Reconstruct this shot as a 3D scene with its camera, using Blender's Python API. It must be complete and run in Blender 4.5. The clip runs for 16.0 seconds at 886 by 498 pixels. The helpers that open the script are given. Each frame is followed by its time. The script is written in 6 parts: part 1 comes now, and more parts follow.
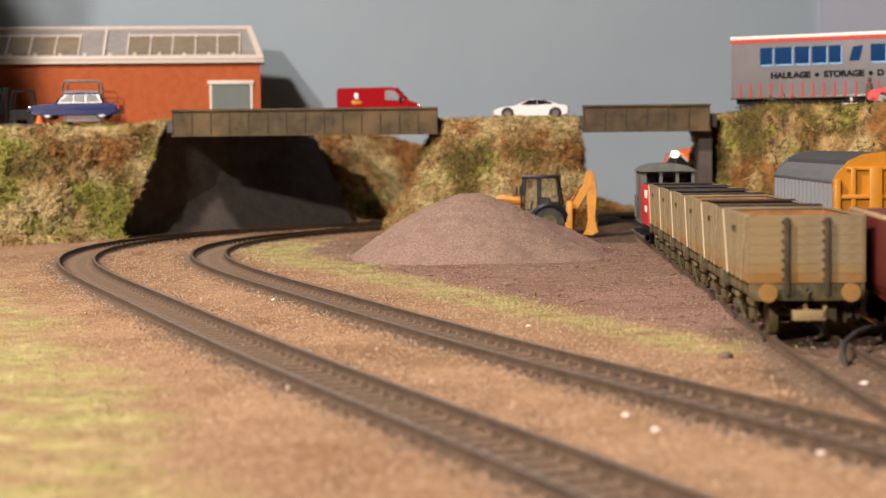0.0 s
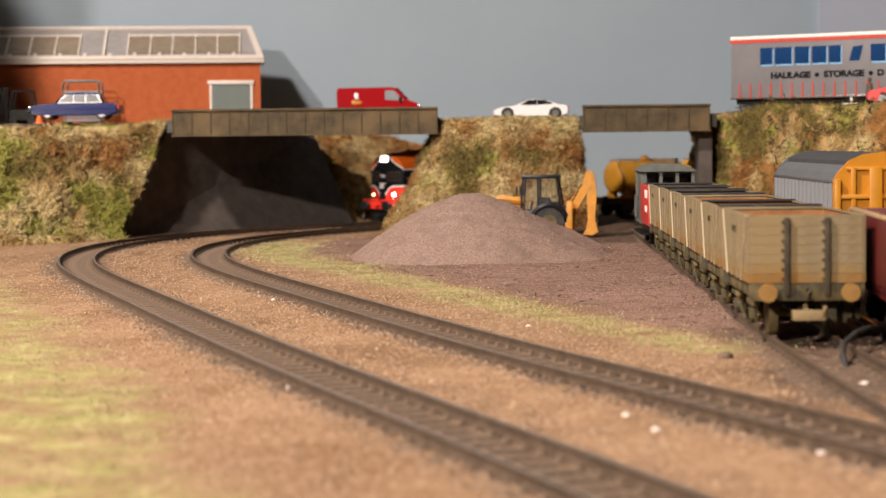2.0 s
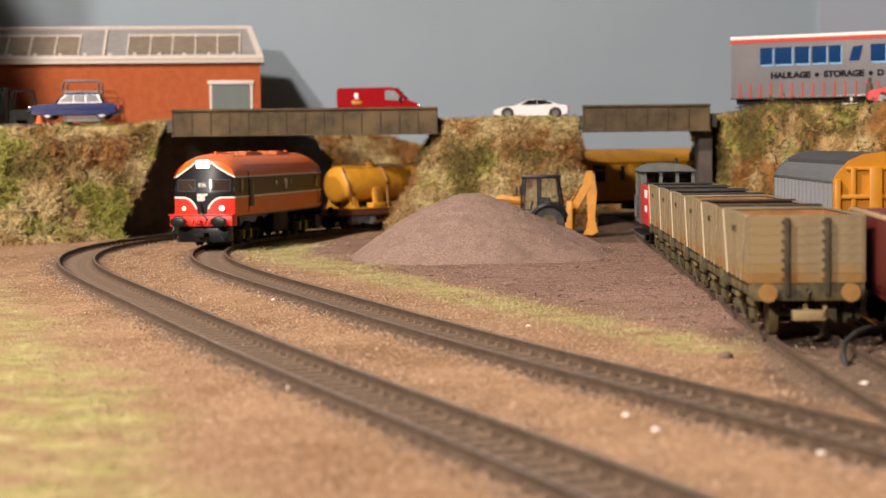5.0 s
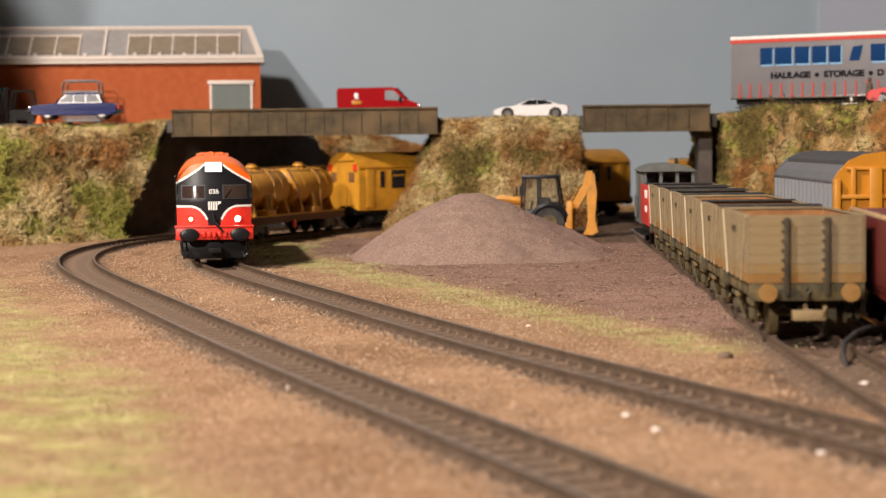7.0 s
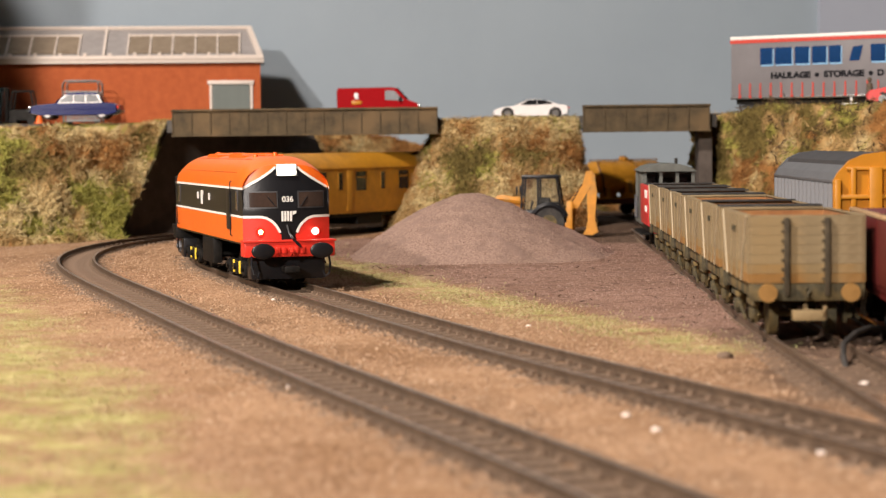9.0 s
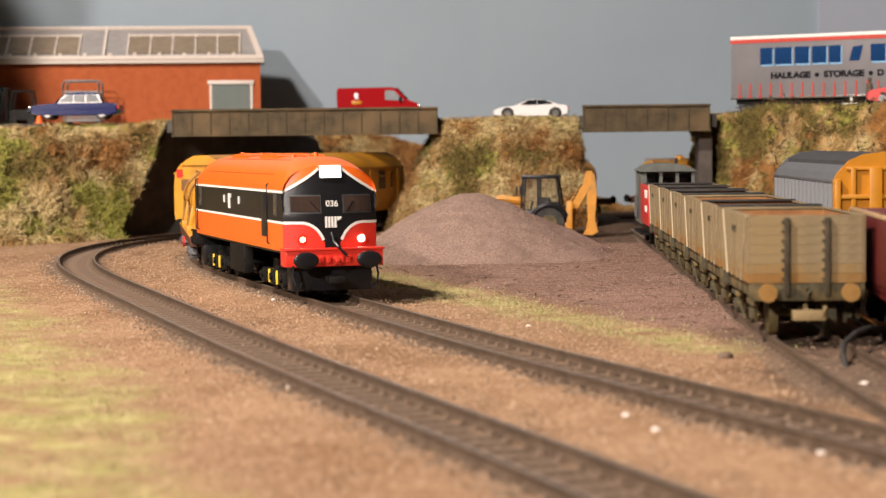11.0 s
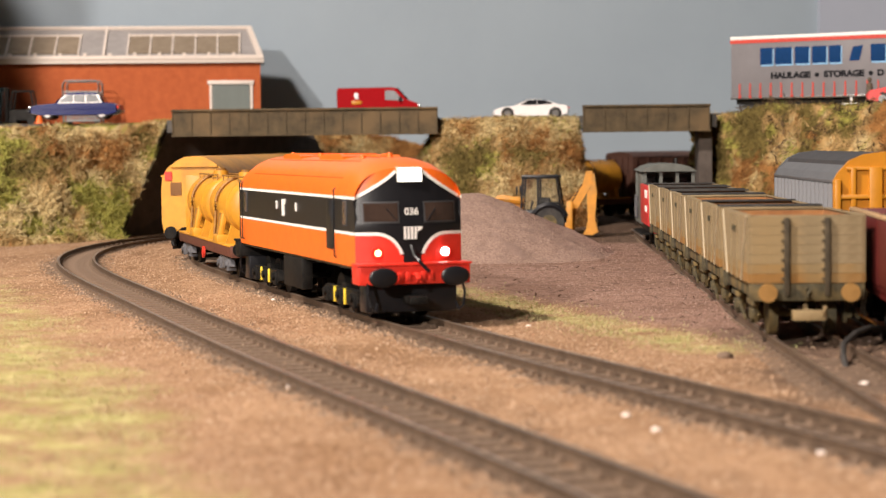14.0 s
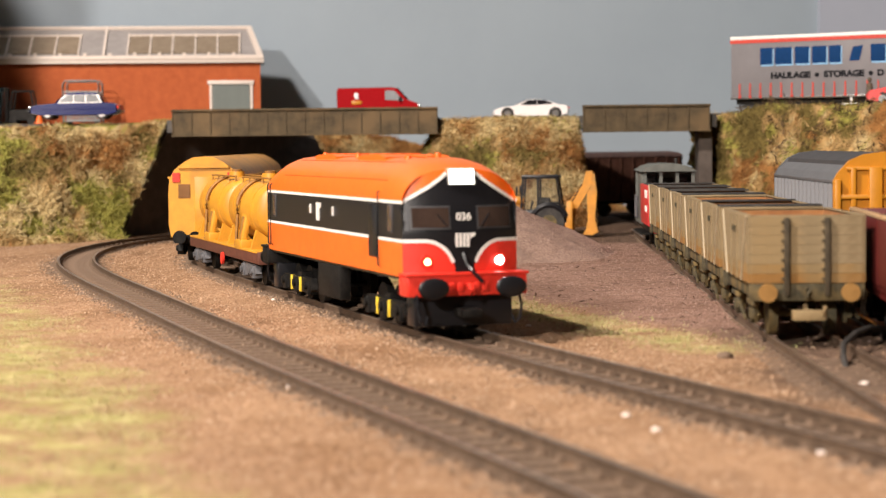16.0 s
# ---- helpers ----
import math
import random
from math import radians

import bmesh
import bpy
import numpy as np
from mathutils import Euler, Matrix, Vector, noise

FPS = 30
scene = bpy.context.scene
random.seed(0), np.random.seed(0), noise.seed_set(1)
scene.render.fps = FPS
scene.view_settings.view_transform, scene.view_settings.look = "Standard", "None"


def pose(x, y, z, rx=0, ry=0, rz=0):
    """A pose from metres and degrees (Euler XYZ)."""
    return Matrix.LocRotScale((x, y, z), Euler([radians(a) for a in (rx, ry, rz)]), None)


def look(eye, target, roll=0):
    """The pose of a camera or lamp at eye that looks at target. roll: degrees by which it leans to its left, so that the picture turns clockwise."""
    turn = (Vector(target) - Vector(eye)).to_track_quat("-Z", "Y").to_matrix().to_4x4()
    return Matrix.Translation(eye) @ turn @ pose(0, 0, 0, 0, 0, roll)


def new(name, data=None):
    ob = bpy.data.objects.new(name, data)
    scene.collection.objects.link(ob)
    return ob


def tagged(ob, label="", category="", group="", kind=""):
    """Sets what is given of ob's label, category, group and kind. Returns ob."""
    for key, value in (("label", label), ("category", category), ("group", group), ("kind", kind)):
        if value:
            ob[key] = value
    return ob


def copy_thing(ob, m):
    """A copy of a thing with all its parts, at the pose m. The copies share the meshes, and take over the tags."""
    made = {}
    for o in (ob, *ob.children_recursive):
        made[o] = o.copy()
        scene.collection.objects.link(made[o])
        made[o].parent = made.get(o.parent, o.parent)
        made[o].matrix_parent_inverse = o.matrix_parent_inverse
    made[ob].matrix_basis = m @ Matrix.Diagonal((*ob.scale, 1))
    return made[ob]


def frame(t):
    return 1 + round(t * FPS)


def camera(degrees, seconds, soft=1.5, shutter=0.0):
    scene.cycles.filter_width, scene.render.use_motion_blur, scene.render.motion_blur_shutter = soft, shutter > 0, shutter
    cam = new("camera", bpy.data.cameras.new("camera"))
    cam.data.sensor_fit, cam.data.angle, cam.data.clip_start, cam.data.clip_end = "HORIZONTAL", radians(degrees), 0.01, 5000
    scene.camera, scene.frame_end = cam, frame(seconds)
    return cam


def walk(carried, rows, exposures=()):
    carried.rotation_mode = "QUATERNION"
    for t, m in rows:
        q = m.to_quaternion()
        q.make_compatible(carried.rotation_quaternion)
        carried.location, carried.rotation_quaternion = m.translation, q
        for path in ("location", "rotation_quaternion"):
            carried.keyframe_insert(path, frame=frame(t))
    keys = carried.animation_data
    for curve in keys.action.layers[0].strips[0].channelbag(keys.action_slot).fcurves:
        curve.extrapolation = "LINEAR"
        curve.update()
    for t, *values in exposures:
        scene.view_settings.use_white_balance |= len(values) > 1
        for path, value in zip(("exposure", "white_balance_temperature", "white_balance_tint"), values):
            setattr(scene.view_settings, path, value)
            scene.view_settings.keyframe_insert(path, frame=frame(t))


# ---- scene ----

# the camera stands still, low over the baseboard
cam = camera(25.98, 16.0, soft=1.3, shutter=0.5)
EYE = (0.0, 0.0, 0.055)
VIEW = look(EYE, (0.0, 1.0, 0.055 - 184 / 3400), -0.63)
cam.data.dof.use_dof = True
cam.data.dof.focus_distance = 0.80
cam.data.dof.aperture_fstop = 29.0
walk(cam, [(0.0, VIEW), (16.0, VIEW)], [(0.0, -0.10), (4.0, -0.10), (6.3, -0.20), (7.5, -0.20), (9.0, -0.11), (12.5, -0.08), (14.0, 0.0), (16.0, 0.02)])

# ---- light: two ceiling lamps of the hall and the light that its walls give back ----
world = bpy.data.worlds.new("hall_light")
scene.world = world
world.use_nodes = True
world.node_tree.nodes["Background"].inputs[0].default_value = (1.0, 0.88, 0.78, 1)
world.node_tree.nodes["Background"].inputs[1].default_value = 0.18


def lamp(name, at, to, size, watts, color):
    data = bpy.data.lights.new(name, "AREA")
    data.shape, data.size, data.energy, data.color = "DISK", size, watts, color
    ob = new(name, data)
    ob.matrix_world = look(at, to)
    return ob


lamp("ceiling_lamp_light", (-0.70, 0.15, 1.00), (-0.48, 0.85, 0.0), 0.09, 33.5, (1.0, 0.875, 0.785))
lamp("far_lamp_light", (-1.40, -2.60, 1.30), (-0.1, 1.4, 0.03), 0.12, 126, (1.0, 0.90, 0.82))

# ---- helpers of this scene; all sizes are given in millimetres ----
MM = 0.001
rng = random.Random(7)


def mesh_of(bm, name, smooth=False):
    me = bpy.data.meshes.new(name)
    bmesh.ops.scale(bm, vec=(MM, MM, MM), verts=bm.verts)
    bmesh.ops.recalc_face_normals(bm, faces=bm.faces)
    bm.to_mesh(me)
    bm.free()
    if smooth:
        me.shade_smooth()
        me.set_sharp_from_angle(angle=radians(40))
    return me


def part(name, bm, material, parent=None, label="", smooth=True, at=None):
    """Links a bmesh as one mesh object, under a thing or a part if there is one."""
    me = mesh_of(bm, name, smooth)
    for m in material if isinstance(material, (list, tuple)) else [material]:
        me.materials.append(m)
    ob = new(name, me)
    if parent:
        ob.parent = parent
    if at is not None:
        ob.matrix_basis = at
    if label:
        ob["label"] = label
    return ob


def mpose(x, y, z, rx=0, ry=0, rz=0):
    return pose(x * MM, y * MM, z * MM, rx, ry, rz)


def thing(name, at, label, category, group="", kind=""):
    ob = new(name)
    ob.empty_display_size = 0.01
    ob.matrix_basis = at
    return tagged(ob, label, category, group, kind)


def box(bm, x0, x1, y0, y1, z0, z1, bevel=0.0, m=None, mi=0):
    g = bmesh.ops.create_cube(bm, size=1)
    vs = g["verts"]
    M = Matrix.Translation(((x0 + x1) / 2, (y0 + y1) / 2, (z0 + z1) / 2)) @ Matrix.Diagonal((x1 - x0, y1 - y0, z1 - z0, 1))
    bmesh.ops.transform(bm, matrix=(m @ M) if m else M, verts=vs)
    fs = {f for v in vs for f in v.link_faces}
    for f in fs:
        f.material_index = mi
    if bevel:
        es = list({e for v in vs for e in v.link_edges})
        bmesh.ops.bevel(bm, geom=es, offset=bevel, segments=2, affect="EDGES", profile=0.5)
    return bm


def cyl(bm, a, b, r, r2=None, seg=16, cap=True):
    a, b = Vector(a), Vector(b)
    d = b - a
    g = bmesh.ops.create_cone(bm, cap_ends=cap, segments=seg, radius1=r, radius2=r if r2 is None else r2, depth=d.length)
    M = Matrix.Translation((a + b) / 2) @ d.to_track_quat("Z", "Y").to_matrix().to_4x4()
    bmesh.ops.transform(bm, matrix=M, verts=g["verts"])
    return bm


def tube(bm, pts, r, seg=6):
    """A round bar along points."""
    pts = [Vector(p) for p in pts]
    rings = []
    for i, p in enumerate(pts):
        d = (pts[min(i + 1, len(pts) - 1)] - pts[max(i - 1, 0)]).normalized()
        q = d.to_track_quat("Z", "Y")
        rings.append([bm.verts.new(p + q @ Vector((r * math.cos(k * math.tau / seg), r * math.sin(k * math.tau / seg), 0))) for k in range(seg)])
    for a, b in zip(rings, rings[1:]):
        for k in range(seg):
            bm.faces.new((a[k], a[(k + 1) % seg], b[(k + 1) % seg], b[k]))
    bm.faces.new(rings[0][::-1])
    bm.faces.new(rings[-1])
    return bm


def prism(bm, outline, y0, y1, m=None, mi=0):
    """An outline in x and z, drawn out from y0 to y1."""
    a = [bm.verts.new((x, y0, z)) for x, z in outline]
    b = [bm.verts.new((x, y1, z)) for x, z in outline]
    n = len(outline)
    fs = [bm.faces.new(a), bm.faces.new(b[::-1])]
    for i in range(n):
        fs.append(bm.faces.new((a[i], b[i], b[(i + 1) % n], a[(i + 1) % n])))
    for f in fs:
        f.material_index = mi
    if m:
        bmesh.ops.transform(bm, matrix=m, verts=a + b)
    return bm


def nb():
    return bmesh.new()


# ---- materials ----
def mat(name, dark, light, scale=300.0, rough=0.6, bump=0.0, metal=0.0, fine=4.0, spots=None, spot_scale=60.0, spec=0.4, spot_at=0.56):
    """Two tones mixed by noise at two scales, with relief; spots: a third tone in patches."""
    m = bpy.data.materials.new(name)
    m.use_nodes = True
    nt = m.node_tree
    b = nt.nodes["Principled BSDF"]
    tc = nt.nodes.new("ShaderNodeTexCoord")
    n1 = nt.nodes.new("ShaderNodeTexNoise")
    n1.inputs["Scale"].default_value, n1.inputs["Detail"].default_value, n1.inputs["Roughness"].default_value = scale, 8, 0.65
    nt.links.new(tc.outputs["Object"], n1.inputs["Vector"])
    r1 = nt.nodes.new("ShaderNodeValToRGB")
    r1.color_ramp.elements[0].position, r1.color_ramp.elements[1].position = 0.33, 0.67
    r1.color_ramp.elements[0].color, r1.color_ramp.elements[1].color = (*dark, 1), (*light, 1)
    nt.links.new(n1.outputs["Fac"], r1.inputs["Fac"])
    out = r1.outputs["Color"]
    if spots:
        n2 = nt.nodes.new("ShaderNodeTexNoise")
        n2.inputs["Scale"].default_value, n2.inputs["Detail"].default_value = spot_scale, 5
        nt.links.new(tc.outputs["Object"], n2.inputs["Vector"])
        r2 = nt.nodes.new("ShaderNodeValToRGB")
        r2.color_ramp.elements[0].position, r2.color_ramp.elements[1].position = spot_at - 0.08, spot_at + 0.1
        nt.links.new(n2.outputs["Fac"], r2.inputs["Fac"])
        mx = nt.nodes.new("ShaderNodeMix")
        mx.data_type = "RGBA"
        nt.links.new(r2.outputs["Color"], mx.inputs["Factor"])
        nt.links.new(out, mx.inputs["A"])
        mx.inputs["B"].default_value = (*spots, 1)
        out = mx.outputs["Result"]
    nt.links.new(out, b.inputs["Base Color"])
    b.inputs["Roughness"].default_value, b.inputs["Metallic"].default_value = rough, metal
    b.inputs["Specular IOR Level"].default_value = spec
    if bump:
        n3 = nt.nodes.new("ShaderNodeTexNoise")
        n3.inputs["Scale"].default_value, n3.inputs["Detail"].default_value = scale * fine, 4
        nt.links.new(tc.outputs["Object"], n3.inputs["Vector"])
        bp = nt.nodes.new("ShaderNodeBump")
        bp.inputs["Strength"].default_value, bp.inputs["Distance"].default_value = bump, 0.001
        nt.links.new(n3.outputs["Fac"], bp.inputs["Height"])
        nt.links.new(bp.outputs["Normal"], b.inputs["Normal"])
    return m


def paint(name, c, rough=0.4, wear=0.12, scale=250.0, dirt=None, spec=0.5, metal=0.0):
    """Model paint: nearly even, a little mottled."""
    d = tuple(v * (1 - wear) for v in c)
    l = tuple(min(1, v * (1 + wear * 0.6)) for v in c)
    return mat(name, d, l, scale, rough, 0.05, metal, 4.0, dirt, scale * 0.3, spec, 0.6)


def glow(name, c, strength):
    m = bpy.data.materials.new(name)
    m.use_nodes = True
    b = m.node_tree.nodes["Principled BSDF"]
    b.inputs["Base Color"].default_value = (*c, 1)
    b.inputs["Emission Color"].default_value = (*c, 1)
    b.inputs["Emission Strength"].default_value = strength
    return m


def glass_mat(name, tint, alpha=0.35):
    m = bpy.data.materials.new(name)
    m.use_nodes = True
    b = m.node_tree.nodes["Principled BSDF"]
    b.inputs["Base Color"].default_value = (*tint, 1)
    b.inputs["Roughness"].default_value = 0.08
    b.inputs["Alpha"].default_value = alpha
    return m


ORANGE = paint("orange_paint", (0.80, 0.145, 0.012), 0.38)
SEAM = paint("orange_seam", (0.42, 0.07, 0.008), 0.5)
BLACK = paint("black_paint", (0.010, 0.010, 0.012), 0.35, spec=0.3)
RED = paint("red_paint", (0.70, 0.035, 0.02), 0.38)
WHITE = paint("white_paint", (0.82, 0.80, 0.76), 0.45, 0.05)
GRIME = mat("black_running_gear", (0.004, 0.004, 0.004), (0.016, 0.014, 0.012), 500, 0.6, 0.1, spec=0.15)
YELLOW = paint("yellow_paint", (0.60, 0.275, 0.022), 0.46, 0.14, 180, (0.42, 0.19, 0.025))
SPRING = paint("spring_yellow", (0.85, 0.62, 0.05), 0.4)
FRAME_BROWN = mat("frame_brown", (0.07, 0.022, 0.014), (0.14, 0.05, 0.03), 400, 0.6, 0.1)
VAN_BROWN = mat("van_brown", (0.06, 0.026, 0.018), (0.11, 0.05, 0.034), 220, 0.55, 0.05)
CABGLASS = mat("cab_windscreen", (0.030, 0.020, 0.016), (0.055, 0.035, 0.027), 90, 0.06, spec=0.6)
ENDGLASS = mat("brown_window", (0.16, 0.08, 0.035), (0.22, 0.11, 0.05), 90, 0.15)
FRAME_GREY = paint("window_rubber", (0.04, 0.04, 0.043), 0.5)
SIDEGLASS = mat("cab_side_glass", (0.06, 0.042, 0.034), (0.10, 0.07, 0.056), 90, 0.08, spec=0.6)
DARKGLASS = mat("dark_glass", (0.012, 0.012, 0.014), (0.02, 0.02, 0.022), 60, 0.08, spec=0.6)
LAMP_ON = glow("lit_lamp", (1.0, 0.95, 0.85), 9.0)
LAMP_WARM = glow("lit_marker", (1.0, 0.74, 0.34), 7.0)
LAMP_STAR = glow("lit_marker_bright", (1.0, 0.88, 0.86), 45.0)
STRAP_BROWN = mat("strap_brown", (0.20, 0.09, 0.02), (0.36, 0.18, 0.03), 300, 0.6)
BOGIE_GREY = mat("dusty_bogie", (0.05, 0.05, 0.055), (0.16, 0.16, 0.17), 500, 0.6, 0.1)
RAIL = mat("weathered_rail", (0.06, 0.038, 0.024), (0.14, 0.092, 0.06), 300, 0.6, 0.1, 0.1)
RAIL_HEAD = mat("polished_rail_head", (0.16, 0.115, 0.085), (0.30, 0.22, 0.165), 500, 0.34, 0.0, 0.45)
SLEEPER = mat("sleeper", (0.10, 0.066, 0.044), (0.25, 0.17, 0.115), 260, 0.85, 0.3)
TAN = mat("wagon_tan", (0.20, 0.146, 0.076), (0.265, 0.20, 0.11), 160, 0.75, 0.15, 0, 5, (0.27, 0.19, 0.09), 38)
TAN_MID = mat("wagon_tan_stained", (0.195, 0.135, 0.062), (0.26, 0.186, 0.09), 160, 0.75, 0.15, 0, 5, (0.27, 0.165, 0.06), 70, 0.4, 0.52)
TAN_RUST = mat("wagon_tan_rusty", (0.195, 0.12, 0.043), (0.26, 0.165, 0.065), 160, 0.78, 0.15, 0, 5, (0.25, 0.125, 0.032), 60, 0.4, 0.5)
POST = mat("dark_end_post", (0.035, 0.026, 0.014), (0.075, 0.056, 0.03), 300, 0.75, 0.1)
OCHRE = mat("ochre_buffer", (0.24, 0.125, 0.03), (0.34, 0.18, 0.05), 200, 0.75, 0.1)
DOOR_GREY = mat("door_grey", (0.135, 0.155, 0.14), (0.17, 0.19, 0.175), 90, 0.55)
TAN_HIGHLIGHT = mat("wagon_edge_highlight", (0.33, 0.265, 0.17), (0.42, 0.35, 0.24), 160, 0.7, 0.1)
TAN_DARK = mat("weathered_iron", (0.03, 0.026, 0.013), (0.085, 0.068, 0.034), 350, 0.75, 0.2, 0, 4, (0.16, 0.11, 0.04), 120)
RUST_IN = mat("rusty_inside", (0.24, 0.10, 0.035), (0.36, 0.17, 0.06), 200, 0.85, 0.2)
SHEET = mat("dark_sheet", (0.02, 0.018, 0.017), (0.05, 0.045, 0.04), 250, 0.8, 0.2)
CONCRETE_DARK = mat("dark_concrete", (0.062, 0.049, 0.041), (0.105, 0.085, 0.072), 90, 0.9, 0.15)
GIRDER = mat("girder_olive", (0.045, 0.032, 0.016), (0.10, 0.070, 0.035), 140, 0.8, 0.15, 0, 4, (0.13, 0.085, 0.04), 40)
BRICK = mat("orange_brick", (0.33, 0.070, 0.018), (0.42, 0.10, 0.028), 160, 0.85, 0.15)
MORTAR = mat("brick_mortar", (0.36, 0.11, 0.04), (0.42, 0.14, 0.06), 200, 0.9)
CREAM = paint("cream_trim", (0.66, 0.57, 0.50), 0.6, 0.06)
SKYLIGHT = mat("rooflight_grey", (0.26, 0.235, 0.225), (0.34, 0.31, 0.295), 90, 0.5)
BLIND = mat("rooflight_brown", (0.20, 0.15, 0.10), (0.27, 0.21, 0.15), 120, 0.6)
ROAD = mat("road_grey", (0.06, 0.055, 0.05), (0.11, 0.10, 0.09), 250, 0.9, 0.2)
SKYPAINT = mat("painted_sky", (0.29, 0.345, 0.395), (0.33, 0.39, 0.44), 4.0, 0.85, 0.12, 0, 40, (0.355, 0.41, 0.455), 1.6)
SKYPALE = mat("pale_sky", (0.35, 0.38, 0.45), (0.39, 0.42, 0.49), 4.0, 0.85, 0.04)
PLASTER = mat("hall_plaster", (0.12, 0.108, 0.096), (0.16, 0.145, 0.13), 3.0, 0.9)
CARPET = mat("hall_carpet", (0.10, 0.08, 0.07), (0.14, 0.115, 0.10), 60, 0.95)


# ---- the two running lines: start, heading and bend every 100 mm, from the near edge ----
def line_points(x, y, h, bends, step=100.0, ds=5.0):
    """Points (x, y, heading) every 5 mm along a line whose bend changes evenly between the values given."""
    out = [(x, y, h)]
    for i in range(int((len(bends) - 1) * step / ds)):
        u = (i + 0.5) * ds / step
        j = int(u)
        k = bends[j] + (bends[j + 1] - bends[j]) * (u - j)
        hm = h + k * ds / 2
        x, y, h = x + math.cos(hm) * ds, y + math.sin(hm) * ds, h + k * ds
        out.append((x, y, h))
    return out


LINE_B = line_points(126.9, 230.3, 1.9225, [k / 1000 for k in (0, 0.18, -0.105, -0.334, -0.163, 0.042, -0.139, -0.783, -1.609, -2.319, -2.765, -2.631, -1.817, -0.70, -0.25, -0.5, -1.6, -2.6, -1.6, 0, 0, 0, 0, 0, 0, 0)])
LINE_A = line_points(41.23, 268.57, 1.9007, [k / 1000 for k in (0.2635, 0.068, -0.1501, -0.1996, -0.0062, 0.054, -0.4035, -1.1725, -1.7989, -2.328, -2.6802, -2.4353, -1.5764, -0.60, -0.25, -0.6, -1.6, -2.4, -1.2, 0, 0, 0)])
LINE_C = line_points(99.6, 300.0, 1.5708, [k / 1000 for k in (0, -0.05, -0.25, -0.15, 0, 0, 0.05, 0, 0, 0, 0, 0)])
LINE_D = line_points(105.0, 300.0, 1.40, [k / 1000 for k in (0.3, 0.4, 0.4, 0.2, 0, 0, 0, 0)])


def on_line(line, s):
    i = max(0.0, min(s / 5.0, len(line) - 1.001))
    j, u = int(i), i - int(i)
    a, b = line[j], line[j + 1]
    return tuple(a[k] + (b[k] - a[k]) * u for k in range(3))


# ---- ground ----
def plan(y, table):
    """x of a plan line at y, from (y, x) pairs that rise in y."""
    return float(np.interp(y, [p[0] for p in table], [p[1] for p in table]))


MEADOW = [(100, 6), (315, -29), (351, -38), (449, -65), (552, -95), (715, -146), (919, -213), (1200, -330)]
STRIP = [(515, 84), (560, 70), (620, 47), (700, 20), (850, -28), (950, -62), (1040, -92), (1150, -96), (1300, -40)]


def wob(x, y, f=0.03, k=0.0):
    return noise.noise((x * f, y * f, k))


TRACK_CELLS = {(int((p[0] + dx) // 10), int((p[1] + dy) // 10)) for ln in (LINE_A, LINE_B) for p in ln for dx in (-16, -8, 0, 8, 16) for dy in (-16, -8, 0, 8, 16)}


BED_CELLS = {(int((p[0] - math.sin(p[2]) * o) // 4), int((p[1] + math.cos(p[2]) * o) // 4)) for ln in (LINE_A, LINE_B) for q, r in zip(ln, ln[1:]) for p in (q, [(a + b) / 2 for a, b in zip(q, r)]) for o in (-9, -6, -3, 0, 3, 6, 9)}


def ground_z(x, y):
    z = -3.3 + 0.7 * wob(x, y, 0.02) + 0.35 * wob(x, y, 0.12, 3) + 0.25 * wob(x, y, 0.4, 6)
    if x > plan(y, STRIP) + 20 and 500 < y:
        z += 0.9 + 0.8 * wob(x * 0.5, y, 0.05, 9)
    if y > 1180 and -70 < x < 130:
        z += min(1, (y - 1180) / 60) * max(0, min(1, (x + 70) / 60)) * 3.0
    if (int(x // 10), int(y // 10)) in TRACK_CELLS:
        z = -3.15 + 0.25 * wob(x, y, 0.4, 6) if (int(x // 4), int(y // 4)) in BED_CELLS else -2.5 + 0.5 * wob(x, y, 0.09, 4) + 0.3 * wob(x, y, 0.4, 6)
    return z


def zone_attr(me, fn):
    """Two weights a vertex: how grassy and how slaty the ground is there."""
    at = me.color_attributes.new("zone", "FLOAT_COLOR", "POINT")
    for v, d in zip(me.vertices, at.data):
        x, y = v.co.x * 1000, v.co.y * 1000
        d.color = (*fn(x, y), 1.0 if (int(x // 4), int(y // 4)) in BED_CELLS else 0.0, dark_zone(x, y))


def ground_zone(x, y):
    n = wob(x, y, 0.035, 2) * 16 + wob(x, y, 0.12, 5) * 7
    g1 = max(0, min(1, (plan(y, MEADOW) - x + n) / 22))
    c = plan(y, STRIP)
    w = 17 if y < 900 else 24
    g2 = max(0, min(1, (w - abs(x - c) + n * 0.7) / 14)) if 525 < y < 1200 else 0
    p = max(0, min(1, (x - c - 12 + n * 0.5) / 10)) if 545 + n * 0.5 < y < 1190 + n else 0
    return max(g1, g2), p


def dark_zone(x, y):
    """Darker earth round the siding and churned mud behind the digger."""
    n = wob(x, y, 0.03, 12) * 14 + wob(x, y, 0.1, 15) * 8
    fit = lambda v: max(0.0, min(1.0, v))
    siding = fit((x - 74 + n) / 20) * fit((600 - y + n) / 30) * fit((y - 395 + n - (x - 80) * 0.4) / 40)
    mud = fit((x - 52 + n) / 20) * fit((y - 1085 + n) / 40) * fit((150 - x) / 10)
    return max(siding, mud)


